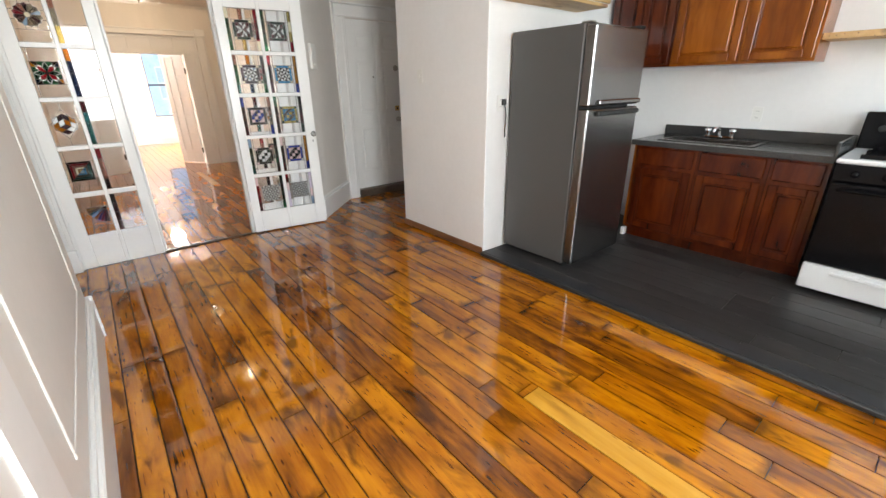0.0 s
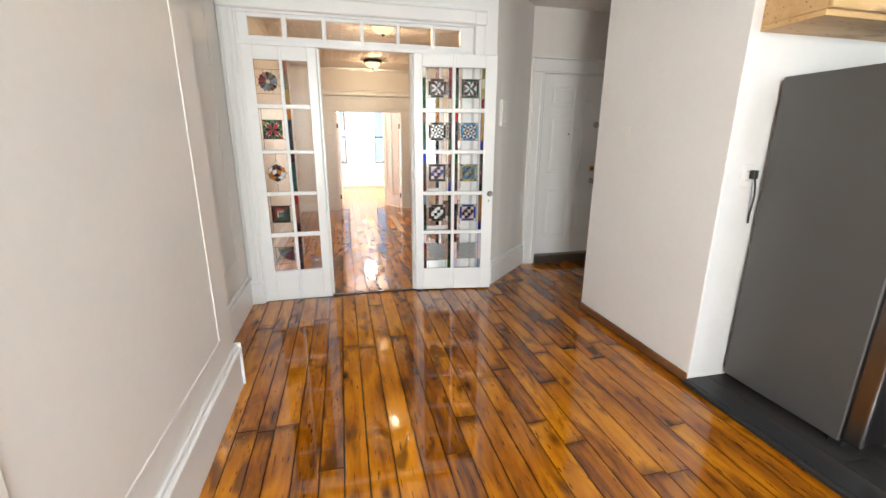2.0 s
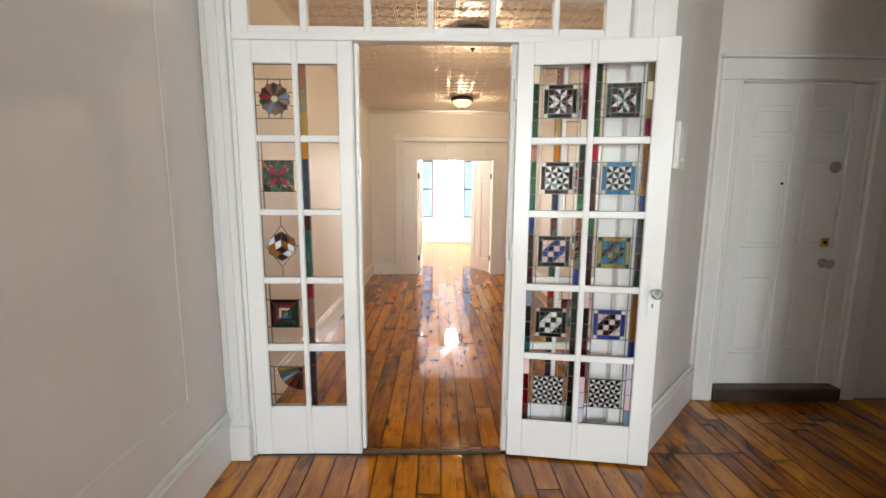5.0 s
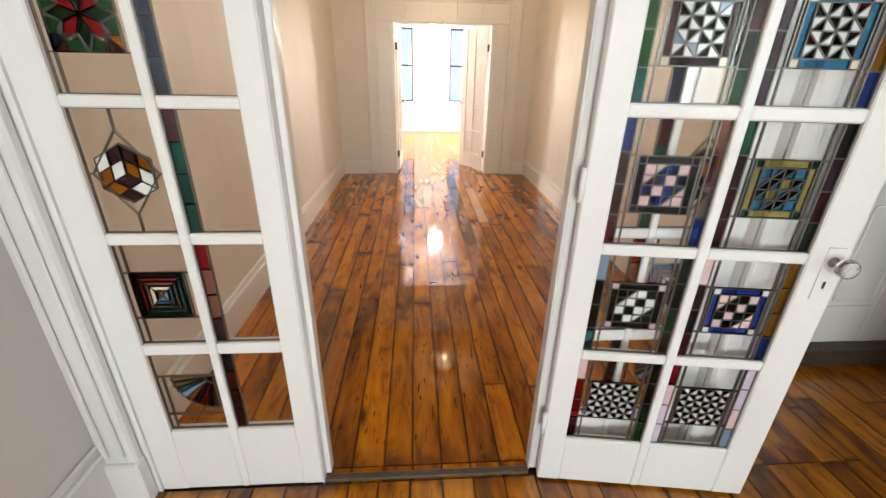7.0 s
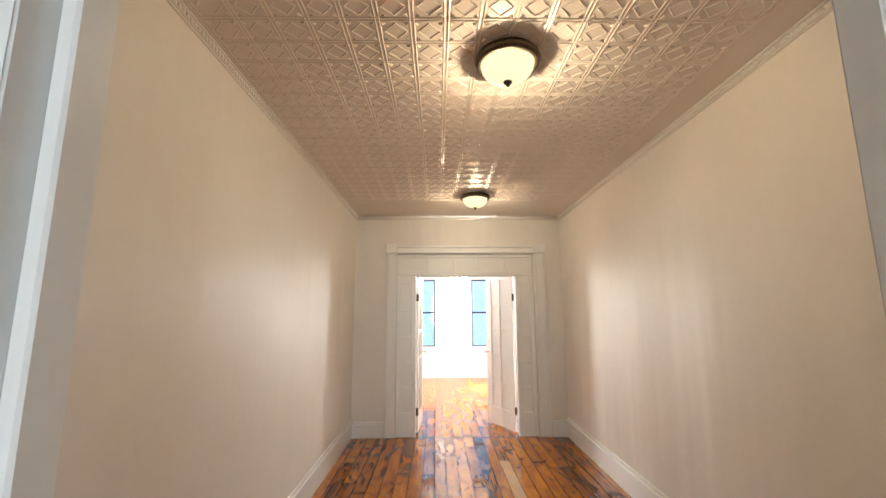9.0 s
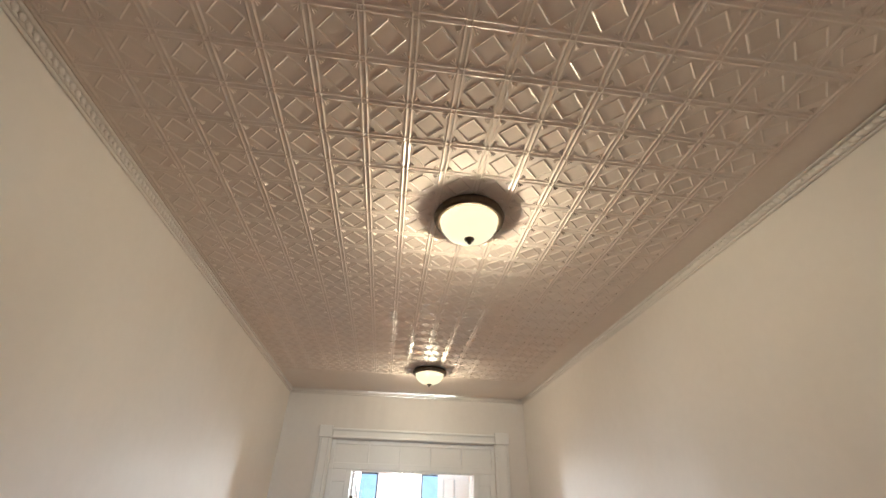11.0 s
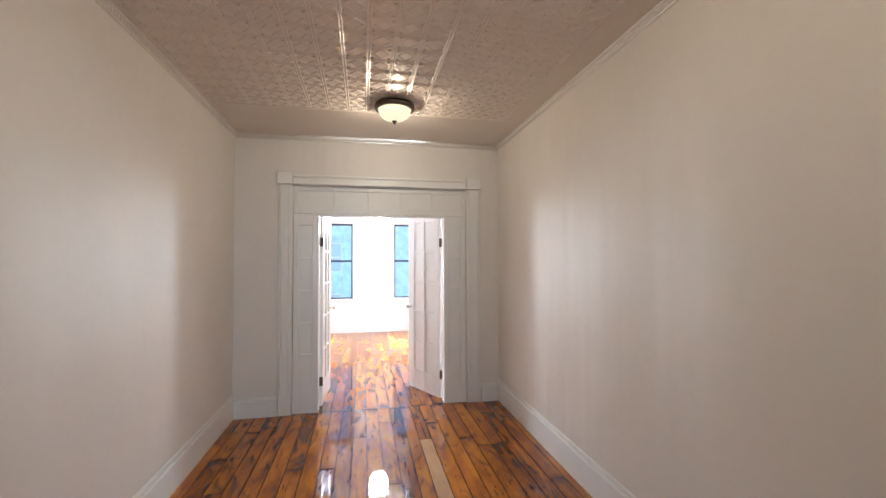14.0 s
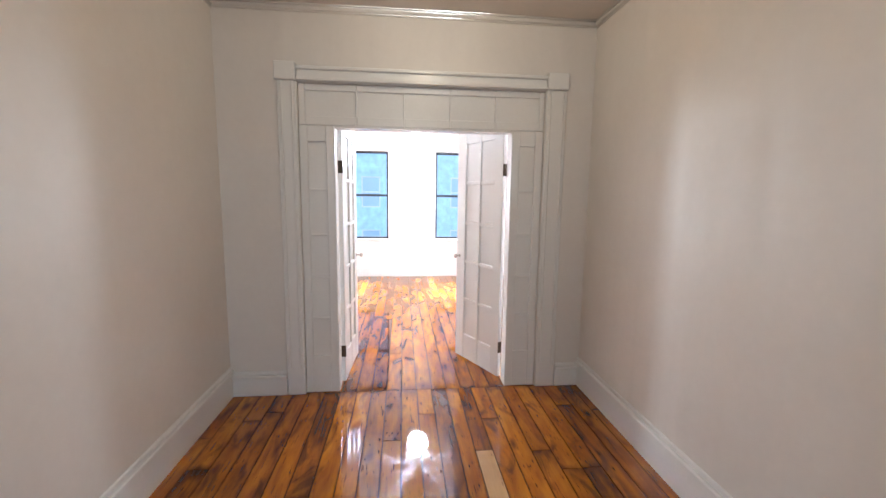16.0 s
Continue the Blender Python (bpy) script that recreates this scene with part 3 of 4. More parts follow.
def starred(corner, light, dark):
    """An eight-pointed star pieced of triangles, plain squares at the corners."""
    way = lambda i, j: "\\" if (i < 2) == (j < 2) else "/"
    return [[(corner,) if i in (0, 3) and j in (0, 3) else ((light, dark, way(i, j)) if (i + j) % 2 else (dark, light, way(i, j))) for i in range(4)] for j in range(4)]


def ladder(p, q):
    """Squares stepping up one diagonal with triangles on either side."""
    up, down = (p, q, "/"), (q, p, "/")
    return [[(p,), up, (q,), (p,)], [up, (q,), (p,), (q,)], [(q,), (p,), (q,), down], [(p,), (q,), down, (p,)]]


def windmill(ground, dark, heart):
    up, down = (ground, dark, "/"), (dark, ground, "/")
    return [[(ground,), up, down, (ground,)], [up, down, (heart,), down], [down, (heart,), up, down], [(ground,), up, down, (ground,)]]


def sidelight(parent, cols, y, mirror=False):
    """The leaded panes of a sidelight: pictures in one column, edge strips in the other."""
    (a0, a1), (b0, b1) = cols
    strips = [["pinkish", "smoke", "yellow"], ["amber", "navy", "navy", "navy"], ["wine", "teal", "teal", "teal"], ["red", "pinkish", "pinkish", "plum"], ["black", "plum", "plum", "plum"]]
    for r, (z0, z1) in enumerate(reversed(ROWS5)):
        p = Pane(parent, b0, b1, z0, z1, y)
        w = 0.032
        p.strip(b0, b0 + w, strips[r]) if not mirror else p.strip(b1 - w, b1, strips[r])
        p.close()
        p = Pane(parent, a0, a1, z0, z1, y)
        cx, cz = (a0 + a1) / 2, (z0 + z1) / 2
        hw = (a1 - a0) / 2
        if r == 0:
            cz += 0.005
            tones = ["steelblue", "grey", "smoke", "plum", "pinkish", "wine", "red", "plum", "grey", "steelblue", "smoke", "grey", "plum", "smoke"]
            n = len(tones)
            for i, t in enumerate(tones):
                u0, u1 = [2 * math.pi * (i + k) / n for k in (0, 1)]
                um = (u0 + u1) / 2
                P = lambda q, ang: (cx + q * math.cos(ang), cz + q * math.sin(ang))
                p.piece(t, [P(0.017, u0), P(0.066, u0), P(0.074, um), P(0.066, u1), P(0.017, u1)])
            p.piece("ivory", [(cx + 0.016 * math.cos(k * math.pi / 6), cz + 0.016 * math.sin(k * math.pi / 6)) for k in range(12)])
            for s in (-1, 1):
                p.line((a0, cz + s * 0.09), (a1, cz + s * 0.09))
                for k in (-0.03, 0.03):
                    p.line((cx + k, cz + s * 0.09), (cx + k, cz + s * 0.068))
                    p.line((cx + s * 0.068, cz + k), (cx + s * hw, cz + k))
        elif r == 1:
            s = 0.075
            p.line((cx - s, z0), (cx - s, z1))
            for sg in (-1, 1):
                p.line((a0, cz + sg * s), (a1, cz + sg * s))
            for k in range(8):
                u = math.pi / 4 * k
                d = lambda q, ang: (cx + q * math.cos(ang), cz + q * math.sin(ang))
                p.piece("red" if k % 2 else "forest", [(cx, cz), d(0.042, u - math.pi / 8), d(0.073, u), d(0.042, u + math.pi / 8)])
            for quarter in range(4):
                ca, sa = ((1, 0), (0, 1), (-1, 0), (0, -1))[quarter]
                for flip in (-1, 1):
                    pts = [(flip * 0.0399, 0.0745), (flip * 0.002, 0.0745), (flip * 0.0165, 0.040), (flip * 0.030, 0.0515), (flip * 0.0399, 0.0535)]
                    p.piece("green", [(cx + ca * u - sa * v, cz + sa * u + ca * v) for u, v in pts])
            for sx in (-1, 1):
                for sz in (-1, 1):
                    x, z = cx + sx * s, cz + sz * s
                    i, j = cx + sx * 0.040, cz + sz * 0.040
                    p.piece("brown", [(x, z), (i, z), (i, j)])
                    p.piece("navy" if sx == sz else "amber", [(x, z), (i, j), (x, j)])
        elif r == 2:
            u = 0.037
            e3 = [(u * math.cos(radians(k)), u * math.sin(radians(k))) for k in (90, 210, 330)]
            for k in range(3):
                (ax, az), (bx, bz) = e3[k], e3[(k + 1) % 3]
                for i in range(2):
                    for j in range(2):
                        x, z = cx + i * ax + j * bx, cz + i * az + j * bz
                        tone = ("white", "plum", "amber")[(k + i + 2 * j) % 3]
                        p.piece(tone, [(x, z), (x + ax, z + az), (x + ax + bx, z + az + bz), (x + bx, z + bz)])
            top, bot = (cx, cz + 0.105), (cx, cz - 0.105)
            for sx in (-1, 1):
                side = (cx + sx * 0.078, cz)
                p.line(top, side)
                p.line(bot, side)
                p.line(side, (cx + sx * hw, cz))
            p.line(top, (cx, z1))
            p.line(bot, (cx, z0))
        elif r == 3:
            s = 0.072
            p.line((cx - s, z0), (cx - s, z1))
            for sg in (-1, 1):
                p.line((a0, cz + sg * s), (a1, cz + sg * s))
            for k, (ca, cb) in enumerate((("black", "forest"), ("red", "teal"), ("pinkish", "grey"), ("ivory", "sky"), ("amber", "steelblue"))):
                o, i = s - k * 0.0138, s - (k + 1) * 0.0138
                p.piece(ca, [(cx - o, cz - o), (cx - i, cz - i), (cx - i, cz + i), (cx - o, cz + o)])
                p.piece(ca, [(cx - o, cz + o), (cx - i, cz + i), (cx + i, cz + i), (cx + o, cz + o)])
                p.piece(cb, [(cx + o, cz + o), (cx + i, cz + i), (cx + i, cz - i), (cx + o, cz - o)])
                p.piece(cb, [(cx + o, cz - o), (cx + i, cz - i), (cx - i, cz - i), (cx - o, cz - o)])
        else:
            ox, oz = cx + 0.078, cz + 0.06
            tones = ["yellow", "smoke", "sky", "steelblue", "amber", "blue", "red", "plum", "grey"]
            for i, t in enumerate(tones):
                u0, u1 = [math.pi + math.pi / 2 * (i + k) / len(tones) for k in (0, 1)]
                P = lambda q, ang: (ox + q * math.cos(ang), oz + q * math.sin(ang))
                p.piece(t, [P(0.028, u0), P(0.125, u0), P(0.129, (u0 + u1) / 2), P(0.125, u1), P(0.028, u1)])
            p.piece("plum", [(ox, oz)] + [(ox + 0.027 * math.cos(math.pi + k * math.pi / 8), oz + 0.027 * math.sin(math.pi + k * math.pi / 8)) for k in range(5)])
            p.line((a0, oz + 0.003), (a1, oz + 0.003))
            p.line((cx - 0.072, oz), (cx - 0.072, z0))
            p.line((a0, cz - 0.09), (a1, cz - 0.09))
        p.close()


LC = [(-0.845, -0.660), (-0.634, -0.447)]
w1 = thing("sidelight", pose(0, 0, 0), "white sidelight with quilt-pattern stained glass panes", "sidelight", "sidelights of the glazed doorway")
part("sash", lattice(-0.93, -0.377, 0.0, 2.092, LC, ROWS5, 0.006, 0.046), TRIM, w1)
sidelight(w1, LC, 0.024)
RC = [(0.655, 0.840), (0.450, 0.634)]
w2 = thing("sidelight", pose(0, 0, 0), "white sidelight behind the open door, leaded glass panes", "sidelight", "sidelights of the glazed doorway")
part("sash", lattice(0.381, 0.93, 0.0, 2.092, sorted(RC), ROWS5, 0.028, 0.062), TRIM, w2)
sidelight(w2, RC, 0.042, True)
TX = [(-0.856, -0.616), (-0.581, -0.319), (-0.287, -0.023), (0.005, 0.268), (0.296, 0.565), (0.594, 0.812)]
tr = thing("transom_window", pose(0, 0, 0), "white transom with six clear glass panes above the door", "transom")
part("sash", lattice(-0.93, 0.93, 2.125, 2.315, TX, [(2.158, 2.286)], 0.012, 0.052), TRIM, tr)
for a, b in TX:
    g = part("pane", box(a, b, 0.028, 0.032, 2.158, 2.286), CLEAR, tr)
    g.visible_shadow = False

# the stained-glass door, swung wide open on its right-hand hinges
door = thing("glazed_door", pose(0.378, -0.018, 0.012, 0, 0, -8.0), "open white glazed door with ten stained glass quilt panes", "door")
DC = [(0.096, 0.350), (0.378, 0.634)]
DR = [(0.205, 0.540), (0.572, 0.900), (0.932, 1.265), (1.297, 1.612), (1.644, 1.972)]
part("door_leaf", lattice(0.020, 0.735, 0, 2.075, DC, DR, 0, 0.035), TRIM, door)
ST1 = [(["ivory", "green", "green", "green"], ["red", "red", "red", "ivory"]), (["pinkish", "green", "green", "teal"], ["black", "wine", "forest", "green"]),
       (["blue", "brown", "brown", "wine"], ["pinkish", "pinkish", "smoke", "blue"]), (["steelblue", "forest", "forest", "teal"], ["forest", "forest", "green", "brown"]),
       (["pink", "red", "red", "wine"], ["forest", "brown", "forest", "green"])]
ST2 = [(["forest", "forest", "green", "green"], ["yellow", "ivory", "yellow", "red"]), (["red", "plum", "plum", "plum"], ["amber", "amber", "amber", "blue"]),
       (["green", "brown", "brown", "brown"], ["black", "plum", "wine", "forest"]), (["pink", "brown", "black", "wine"], ["amber", "amber", "amber", "blue"]),
       (["red", "pink", "lilac", "lilac"], ["lilac", "lilac", "pink", "steelblue"])]
PAT1 = [("forest", "ivory", starred("wine", "white", "wine")), ("plum", "ivory", pinwheel("white", "black", "steelblue")), ("black", "navy", ladder("pink", "blue")),
        ("black", "pink", ladder("forest", "white")), (None, None, pinwheel("white", "black", "black", 6))]
PAT2 = [("forest", "wine", starred("wine", "white", "black")), ("sky", "ivory", pinwheel("white", "black", "wine")), ("yellow", "green", windmill("sky", "black", "yellow")),
        ("blue", "white", ladder("pink", "black")), (None, None, pinwheel("white", "black", "wine", 6))]
for (a, b), strips, pats in ((DC[0], ST1, PAT1), (DC[1], ST2, PAT2)):
    for (z0, z1), (sl, sr), (bd, cr, cells) in zip(reversed(DR), strips, pats):
        p = Pane(door, a, b, z0, z1, 0.016)
        sw = 0.029
        p.strip(a, a + sw, sl)
        p.strip(b - sw, b, sr)
        cx, cz = (a + b) / 2, (z0 + z1) / 2
        s = 0.150
        quilt(p, cx, cz, s, bd, cr, cells, 0.020)
        for sg in (-1, 1):
            p.line((a + sw, cz + sg * s / 2), (b - sw, cz + sg * s / 2))
            p.line((cx + sg * (s / 2 + 0.008), z0), (cx + sg * (s / 2 + 0.008), z1))
        p.close()
for sg, y in ((-1, -0.001), (1, 0.036)):
    pl = part("lock_plate", box(0.672, 0.718, min(y, y + sg * 0.003), max(y, y + sg * 0.003), 0.80, 0.955, 0.001), TRIM, door, "painted lock plate with keyhole")
    part("keyhole", box(0.692, 0.698, min(y + sg * 0.003, y + sg * 0.0045), max(y + sg * 0.003, y + sg * 0.0045), 0.835, 0.856), RUBBER, pl)
    bm = lathe([(0.014, 0), (0.014, 0.006), (0.007, 0.010), (0.007, 0.030)], 16)
    bmesh.ops.transform(bm, matrix=Matrix.Translation((0.695, y, 0.915)) @ Matrix.Rotation(radians(90 * (1 if sg < 0 else -1)), 4, "X"), verts=bm.verts)
    part("knob_stem", bm, NICKEL, door, "nickel knob stem", True)
    bm = lathe([(0.010, 0.026), (0.022, 0.034), (0.027, 0.044), (0.025, 0.056), (0.014, 0.062)], 12)
    bmesh.ops.transform(bm, matrix=Matrix.Translation((0.695, y, 0.915)) @ Matrix.Rotation(radians(90 * (1 if sg < 0 else -1)), 4, "X"), verts=bm.verts)
    part("door_knob", bm, KNOB, door, "faceted clear glass knob")
for z in (0.22, 1.05, 1.82):
    part("hinge", tube([(0.014, 0.004, z), (0.014, 0.004, z + 0.09)], 0.007, 8), TRIM, door, "painted hinge knuckle", True)

# ---------- front partition: painted-over panels and a pair of doors ----------
PR = [(0.28, 0.55), (0.57, 0.857), (0.870, 1.165), (1.177, 1.484), (1.495, 1.815)]


def panel_unit(x0, x1, z0, z1, cols, rows, label, name, cat):
    t = thing(name, pose(0, 0, 0), label, cat, "painted panels of the front partition")
    part("panel_frame", lattice(x0, x1, z0, z1, cols, rows, Y2 + 0.012, Y2 + 0.05, 0.003), TRIM, t)
    for a, b in cols:
        for c, d in rows:
            part("panel", box(a, b, Y2 + 0.029, Y2 + 0.045, c, d), TRIM, t)
    return t


panel_unit(-0.532, -0.299, 0, 1.925, [(-0.479, -0.354)], PR, "white painted-over sidelight with five flat panels", "painted_sidelight", "sidelight")
panel_unit(0.958, 1.184, 0, 1.925, [(1.013, 1.128)], PR, "white painted-over sidelight with five flat panels", "painted_sidelight", "sidelight")
panel_unit(-0.532, 1.184, 1.927, 2.198, [(-0.490, -0.150), (-0.140, 0.175), (0.185, 0.500), (0.510, 0.825), (0.835, 1.150)], [(1.985, 2.155)], "white painted-over transom with flat panels", "painted_transom", "transom")
bm = bmesh.new()
for a, b in ((-0.66, -0.535), (1.187, 1.335)):
    box(a, b, Y2 - 0.022, Y2, 0, 2.205, 0.006, bm)
    box(a + 0.02, a + 0.034, Y2 - 0.031, Y2 - 0.023, 0.2, 2.205, 0.004, bm)
    box(b - 0.034, b - 0.02, Y2 - 0.031, Y2 - 0.023, 0.2, 2.205, 0.004, bm)
box(-0.535, 1.187, Y2 - 0.022, Y2, 2.205, 2.30, 0.006, bm)
box(-0.535, 1.187, Y2 - 0.042, Y2 - 0.023, 2.205, 2.225, 0.004, bm)
box(-0.535, 1.187, Y2 - 0.040, Y2 - 0.023, 2.275, 2.300, 0.006, bm)
for a, b in ((-0.675, -0.537), (1.189, 1.345)):
    box(a, b, Y2 - 0.034, Y2 - 0.001, 2.207, 2.325, 0.006, bm)
casing("door_casing", bm, "white painted casing with corner blocks round the doorway")
bm = bmesh.new()
for a, b in ((-0.299, -0.295), (0.954, 0.958)):
    box(a, b, Y2 + 0.012, Y2 + 0.13, 0, 1.912, 0, bm)
box(-0.295, 0.954, Y2 + 0.012, Y2 + 0.13, 1.912, 1.925, 0, bm)
box(-0.534, -0.30, Y2 + 0.052, Y2 + 0.13, 0, 2.2, 0, bm)
box(0.959, 1.186, Y2 + 0.052, Y2 + 0.13, 0, 2.2, 0, bm)
box(-0.30, 0.959, Y2 + 0.052, Y2 + 0.13, 1.926, 2.2, 0, bm)
casing("door_frame", bm, "white painted frame of the front doorway")


def front_leaf(m, side):
    d = thing("panelled_door", m, "open white door leaf with painted-over panes", "door", "pair of doors to the front room")
    cols = [(0.10, 0.275), (0.305, 0.48)]
    rows = [(0.22, 0.52), (0.55, 0.86), (0.89, 1.20), (1.23, 1.54), (1.57, 1.88)]
    part("door_leaf", lattice(0, 0.60, 0, 2.0, cols, rows, -0.018, 0.018, 0.004), TRIM, d)
    for a, b in cols:
        for c, e in rows:
            part("pane", box(a, b, -0.003, 0.003, c, e), TRIM, d, "pane painted over in white")
    for z in (0.2, 1.60):
        h = part("hinge", box(-0.006, -0.001, -0.022, 0.020, z, z + 0.09, 0.001), BRONZE, d, "dark worn butt hinge")
        part("pin", tube([(-0.006, side * 0.022, z - 0.008), (-0.006, side * 0.022, z + 0.098)], 0.006, 8), BRONZE, h, "", True)
    bm = lathe([(0.012, 0), (0.012, 0.005), (0.006, 0.01), (0.006, 0.03), (0.018, 0.036), (0.02, 0.05), (0.012, 0.058)], 14)
    bmesh.ops.transform(bm, matrix=Matrix.Translation((0.55, side * -0.018, 0.92)) @ Matrix.Rotation(radians(90 * side), 4, "X"), verts=bm.verts)
    part("door_knob", bm, NICKEL, d, "small dull metal knob", True)
    return d


front_leaf(pose(0.945, Y2 + 0.155, 0.012, 0, 0, 117), -1)
front_leaf(pose(-0.285, Y2 + 0.155, 0.012, 0, 0, 87), 1)

# ---------- entrance ----------
bm = bmesh.new()
box(1.765, 1.900, 0.562, 0.592, 0, 2.09, 0.006, bm)
box(1.85, 1.870, 0.552, 0.561, 0.0, 2.09, 0.004, bm)
box(2.77, 2.89, 0.562, 0.592, 0, 2.09, 0.006, bm)
box(1.765, 2.89, 0.562, 0.592, 2.092, 2.215, 0.006, bm)
box(1.755, 2.90, 0.550, 0.592, 2.217, 2.237, 0.004, bm)
casing("entrance_casing", bm, "white painted casing round the entrance door")
structure("entrance_saddle", box(1.905, 2.765, 0.535, 0.66, 0.0, 0.095, 0.008), SADDLE, "worn dark raised door saddle", "threshold")
ent = thing("entrance_door", pose(1.908, 0.612, 0.098), "closed white six-panel entrance door", "door")
EC = [(0.11, 0.38), (0.475, 0.745)]
ER = [(0.22, 0.78), (0.95, 1.54), (1.66, 1.85)]
part("door_leaf", lattice(0, 0.854, 0, 1.982, EC, ER, 0, 0.042, 0.003), TRIM, ent)
for a, b in EC:
    for c, d in ER:
        bm = box(a, b, 0.010, 0.032, c, d)
        box(a + 0.03, b - 0.03, 0.001, 0.0095, c + 0.03, d - 0.03, 0.008, bm)
        part("panel", bm, TRIM, ent)


def turned(profile, x, y, z, material, parent, name, label):
    bm = lathe(profile, 20)
    bmesh.ops.transform(bm, matrix=Matrix.Translation((x, y, z)) @ Matrix.Rotation(radians(90), 4, "X"), verts=bm.verts)
    return part(name, bm, material, parent, label, True)


turned([(0.034, 0), (0.034, 0.012), (0.028, 0.018), (0.01, 0.02)], 0.672, 0, 1.47, NICKEL, ent, "deadbolt", "round dull deadbolt plate")
pl = part("lock_plate", box(0.64, 0.70, -0.006, 0, 0.955, 1.015, 0.002), BRASS, ent, "square brass lock plate")
turned([(0.013, 0), (0.013, 0.006), (0.004, 0.007)], 0.67, -0.006, 0.985, BRONZE, pl, "keyway", "")
turned([(0.030, 0), (0.030, 0.008), (0.013, 0.014), (0.013, 0.034), (0.026, 0.042), (0.030, 0.058), (0.020, 0.068)], 0.675, 0, 0.848, NICKEL, ent, "door_knob", "dull metal door knob")
turned([(0.009, 0), (0.008, 0.004), (0.003, 0.005)], 0.34, 0, 1.365, BRONZE, ent, "peephole", "small dark peephole")
# intercom on the angled wall
ic = thing("intercom", pose(1.255, 0.112, 1.52, 0, 0, 44.3), "white wall intercom panel on the angled wall", "intercom")
part("housing", box(-0.06, 0.06, -0.028, 0, 0, 0.235, 0.006), PLASTIC, ic)
part("grille", box(-0.035, 0.035, -0.031, -0.0285, 0.13, 0.20, 0.001), PLASTIC, ic)
for i in range(3):
    part("button", box(-0.03 + 0.022 * i, -0.014 + 0.022 * i, -0.032, -0.0285, 0.04, 0.056, 0.001), PLASTIC, ic)
# switches and outlets


def plate(m, label, kind):
    t = thing(kind, m, label, kind.replace("_", " "))
    b = part("cover", box(-0.036, 0.036, -0.006, 0, -0.058, 0.058, 0.002), PLASTIC, t)
    if kind == "light_switch":
        part("toggle", box(-0.005, 0.005, -0.016, -0.0065, -0.010, 0.012, 0.002), PLASTIC, t)
    else:
        for z in (-0.024, 0.024):
            s = part("socket", box(-0.016, 0.016, -0.008, -0.0062, z - 0.014, z + 0.014, 0.001), PLASTIC, t)
            for x in (-0.006, 0.006):
                part("slot", box(x - 0.001, x + 0.001, -0.009, -0.0081, z - 0.005, z + 0.005), RUBBER, s)
    return t


plate(pose(1.711, -1.075, 1.43, 0, 0, -90), "white plastic light switch on the closet wall", "light_switch")
plate(pose(1.855, -1.896, 1.22), "white plastic wall outlet beside the refrigerator", "wall_outlet")
plate(pose(3.599, -3.13, 1.10, 0, 0, -90), "white plastic wall outlet above the counter", "wall_outlet")

# ---------- kitchen ----------
fr = thing("refrigerator", pose(1.935, -1.925, 0.026), "stainless refrigerator with grey sides and freezer on top", "refrigerator")
part("body", box(0, 0.67, -0.60, 0, 0.03, 1.68, 0.006), STEELSIDE, fr, "dark grey textured cabinet")
part("toe_grille", box(0.02, 0.65, -0.605, -0.55, 0.0, 0.029, 0.002), RUBBER, fr)
for nm, z0, z1 in (("fridge_door", 0.045, 1.165), ("freezer_door", 1.18, 1.675)):
    bm = box(-0.004, 0.674, -0.685, -0.608, z0, z1, 0.014, seg=3)
    d = part(nm, bm, STEEL, fr, "brushed stainless door", False)
    if nm == "fridge_door":
        h = box(0.10, 0.66, -0.708, -0.686, 1.118, 1.150, 0.008)
    else:
        h = box(0.10, 0.66, -0.708, -0.686, 1.19, 1.222, 0.008)
    part("handle", h, STEEL if nm != "fridge_door" else RUBBER, d, "horizontal recessed handle bar")
part("gasket", box(0.005, 0.665, -0.6075, -0.6005, 0.05, 1.67), RUBBER, fr, "black door gasket")
part("hinge_cover", box(0.60, 0.665, -0.66, -0.56, 1.681, 1.70, 0.005), RUBBER, fr, "black top hinge cover")
part("hinge_cover", box(0.01, 0.06, -0.64, -0.56, 1.681, 1.692, 0.004), NICKEL, fr, "grey hinge cap")
cord = thing("power_cord", pose(0, 0, 0), "black power cord plugged in behind the refrigerator", "power cord")
part("plug", box(1.86, 1.89, -1.935, -1.905, 1.205, 1.250, 0.004), RUBBER, cord)
part("cable", tube([(1.885 + 0.008 * i * 0.7, -1.918 - 0.01 * math.sin(i), 1.215 - 0.05 * i) for i in range(6)], 0.005, 6), RUBBER, cord, "", True)

CF, CT = 2.99, 0.862


def raised_door(parent, y0, y1, z0, z1, x, material, name="cabinet_door"):
    """A raised-panel front, facing the room to the west."""
    t, f = 0.020, 0.055 if z1 - z0 > 0.3 else 0.0
    if not f:
        bm = box(x - t, x - 0.001, y0, y1, z0, z1, 0.005)
        return part(name, bm, material, parent, "cherry drawer front")
    bm = bmesh.new()
    for a in ((y0, y0 + f, z0, z1), (y1 - f, y1, z0, z1), (y0 + f, y1 - f, z0, z0 + f), (y0 + f, y1 - f, z1 - f, z1)):
        box(x - t, x - 0.001, *a, 0.004, bm)
    d = part(name, bm, material, parent)
    bm = box(x - 0.005, x - 0.002, y0 + f, y1 - f, z0 + f, z1 - f)
    box(x - 0.019, x - 0.0055, y0 + f + 0.012, y1 - f - 0.012, z0 + f + 0.012, z1 - f - 0.012, 0.012, bm)
    part("raised_panel", bm, material, d)
    return d


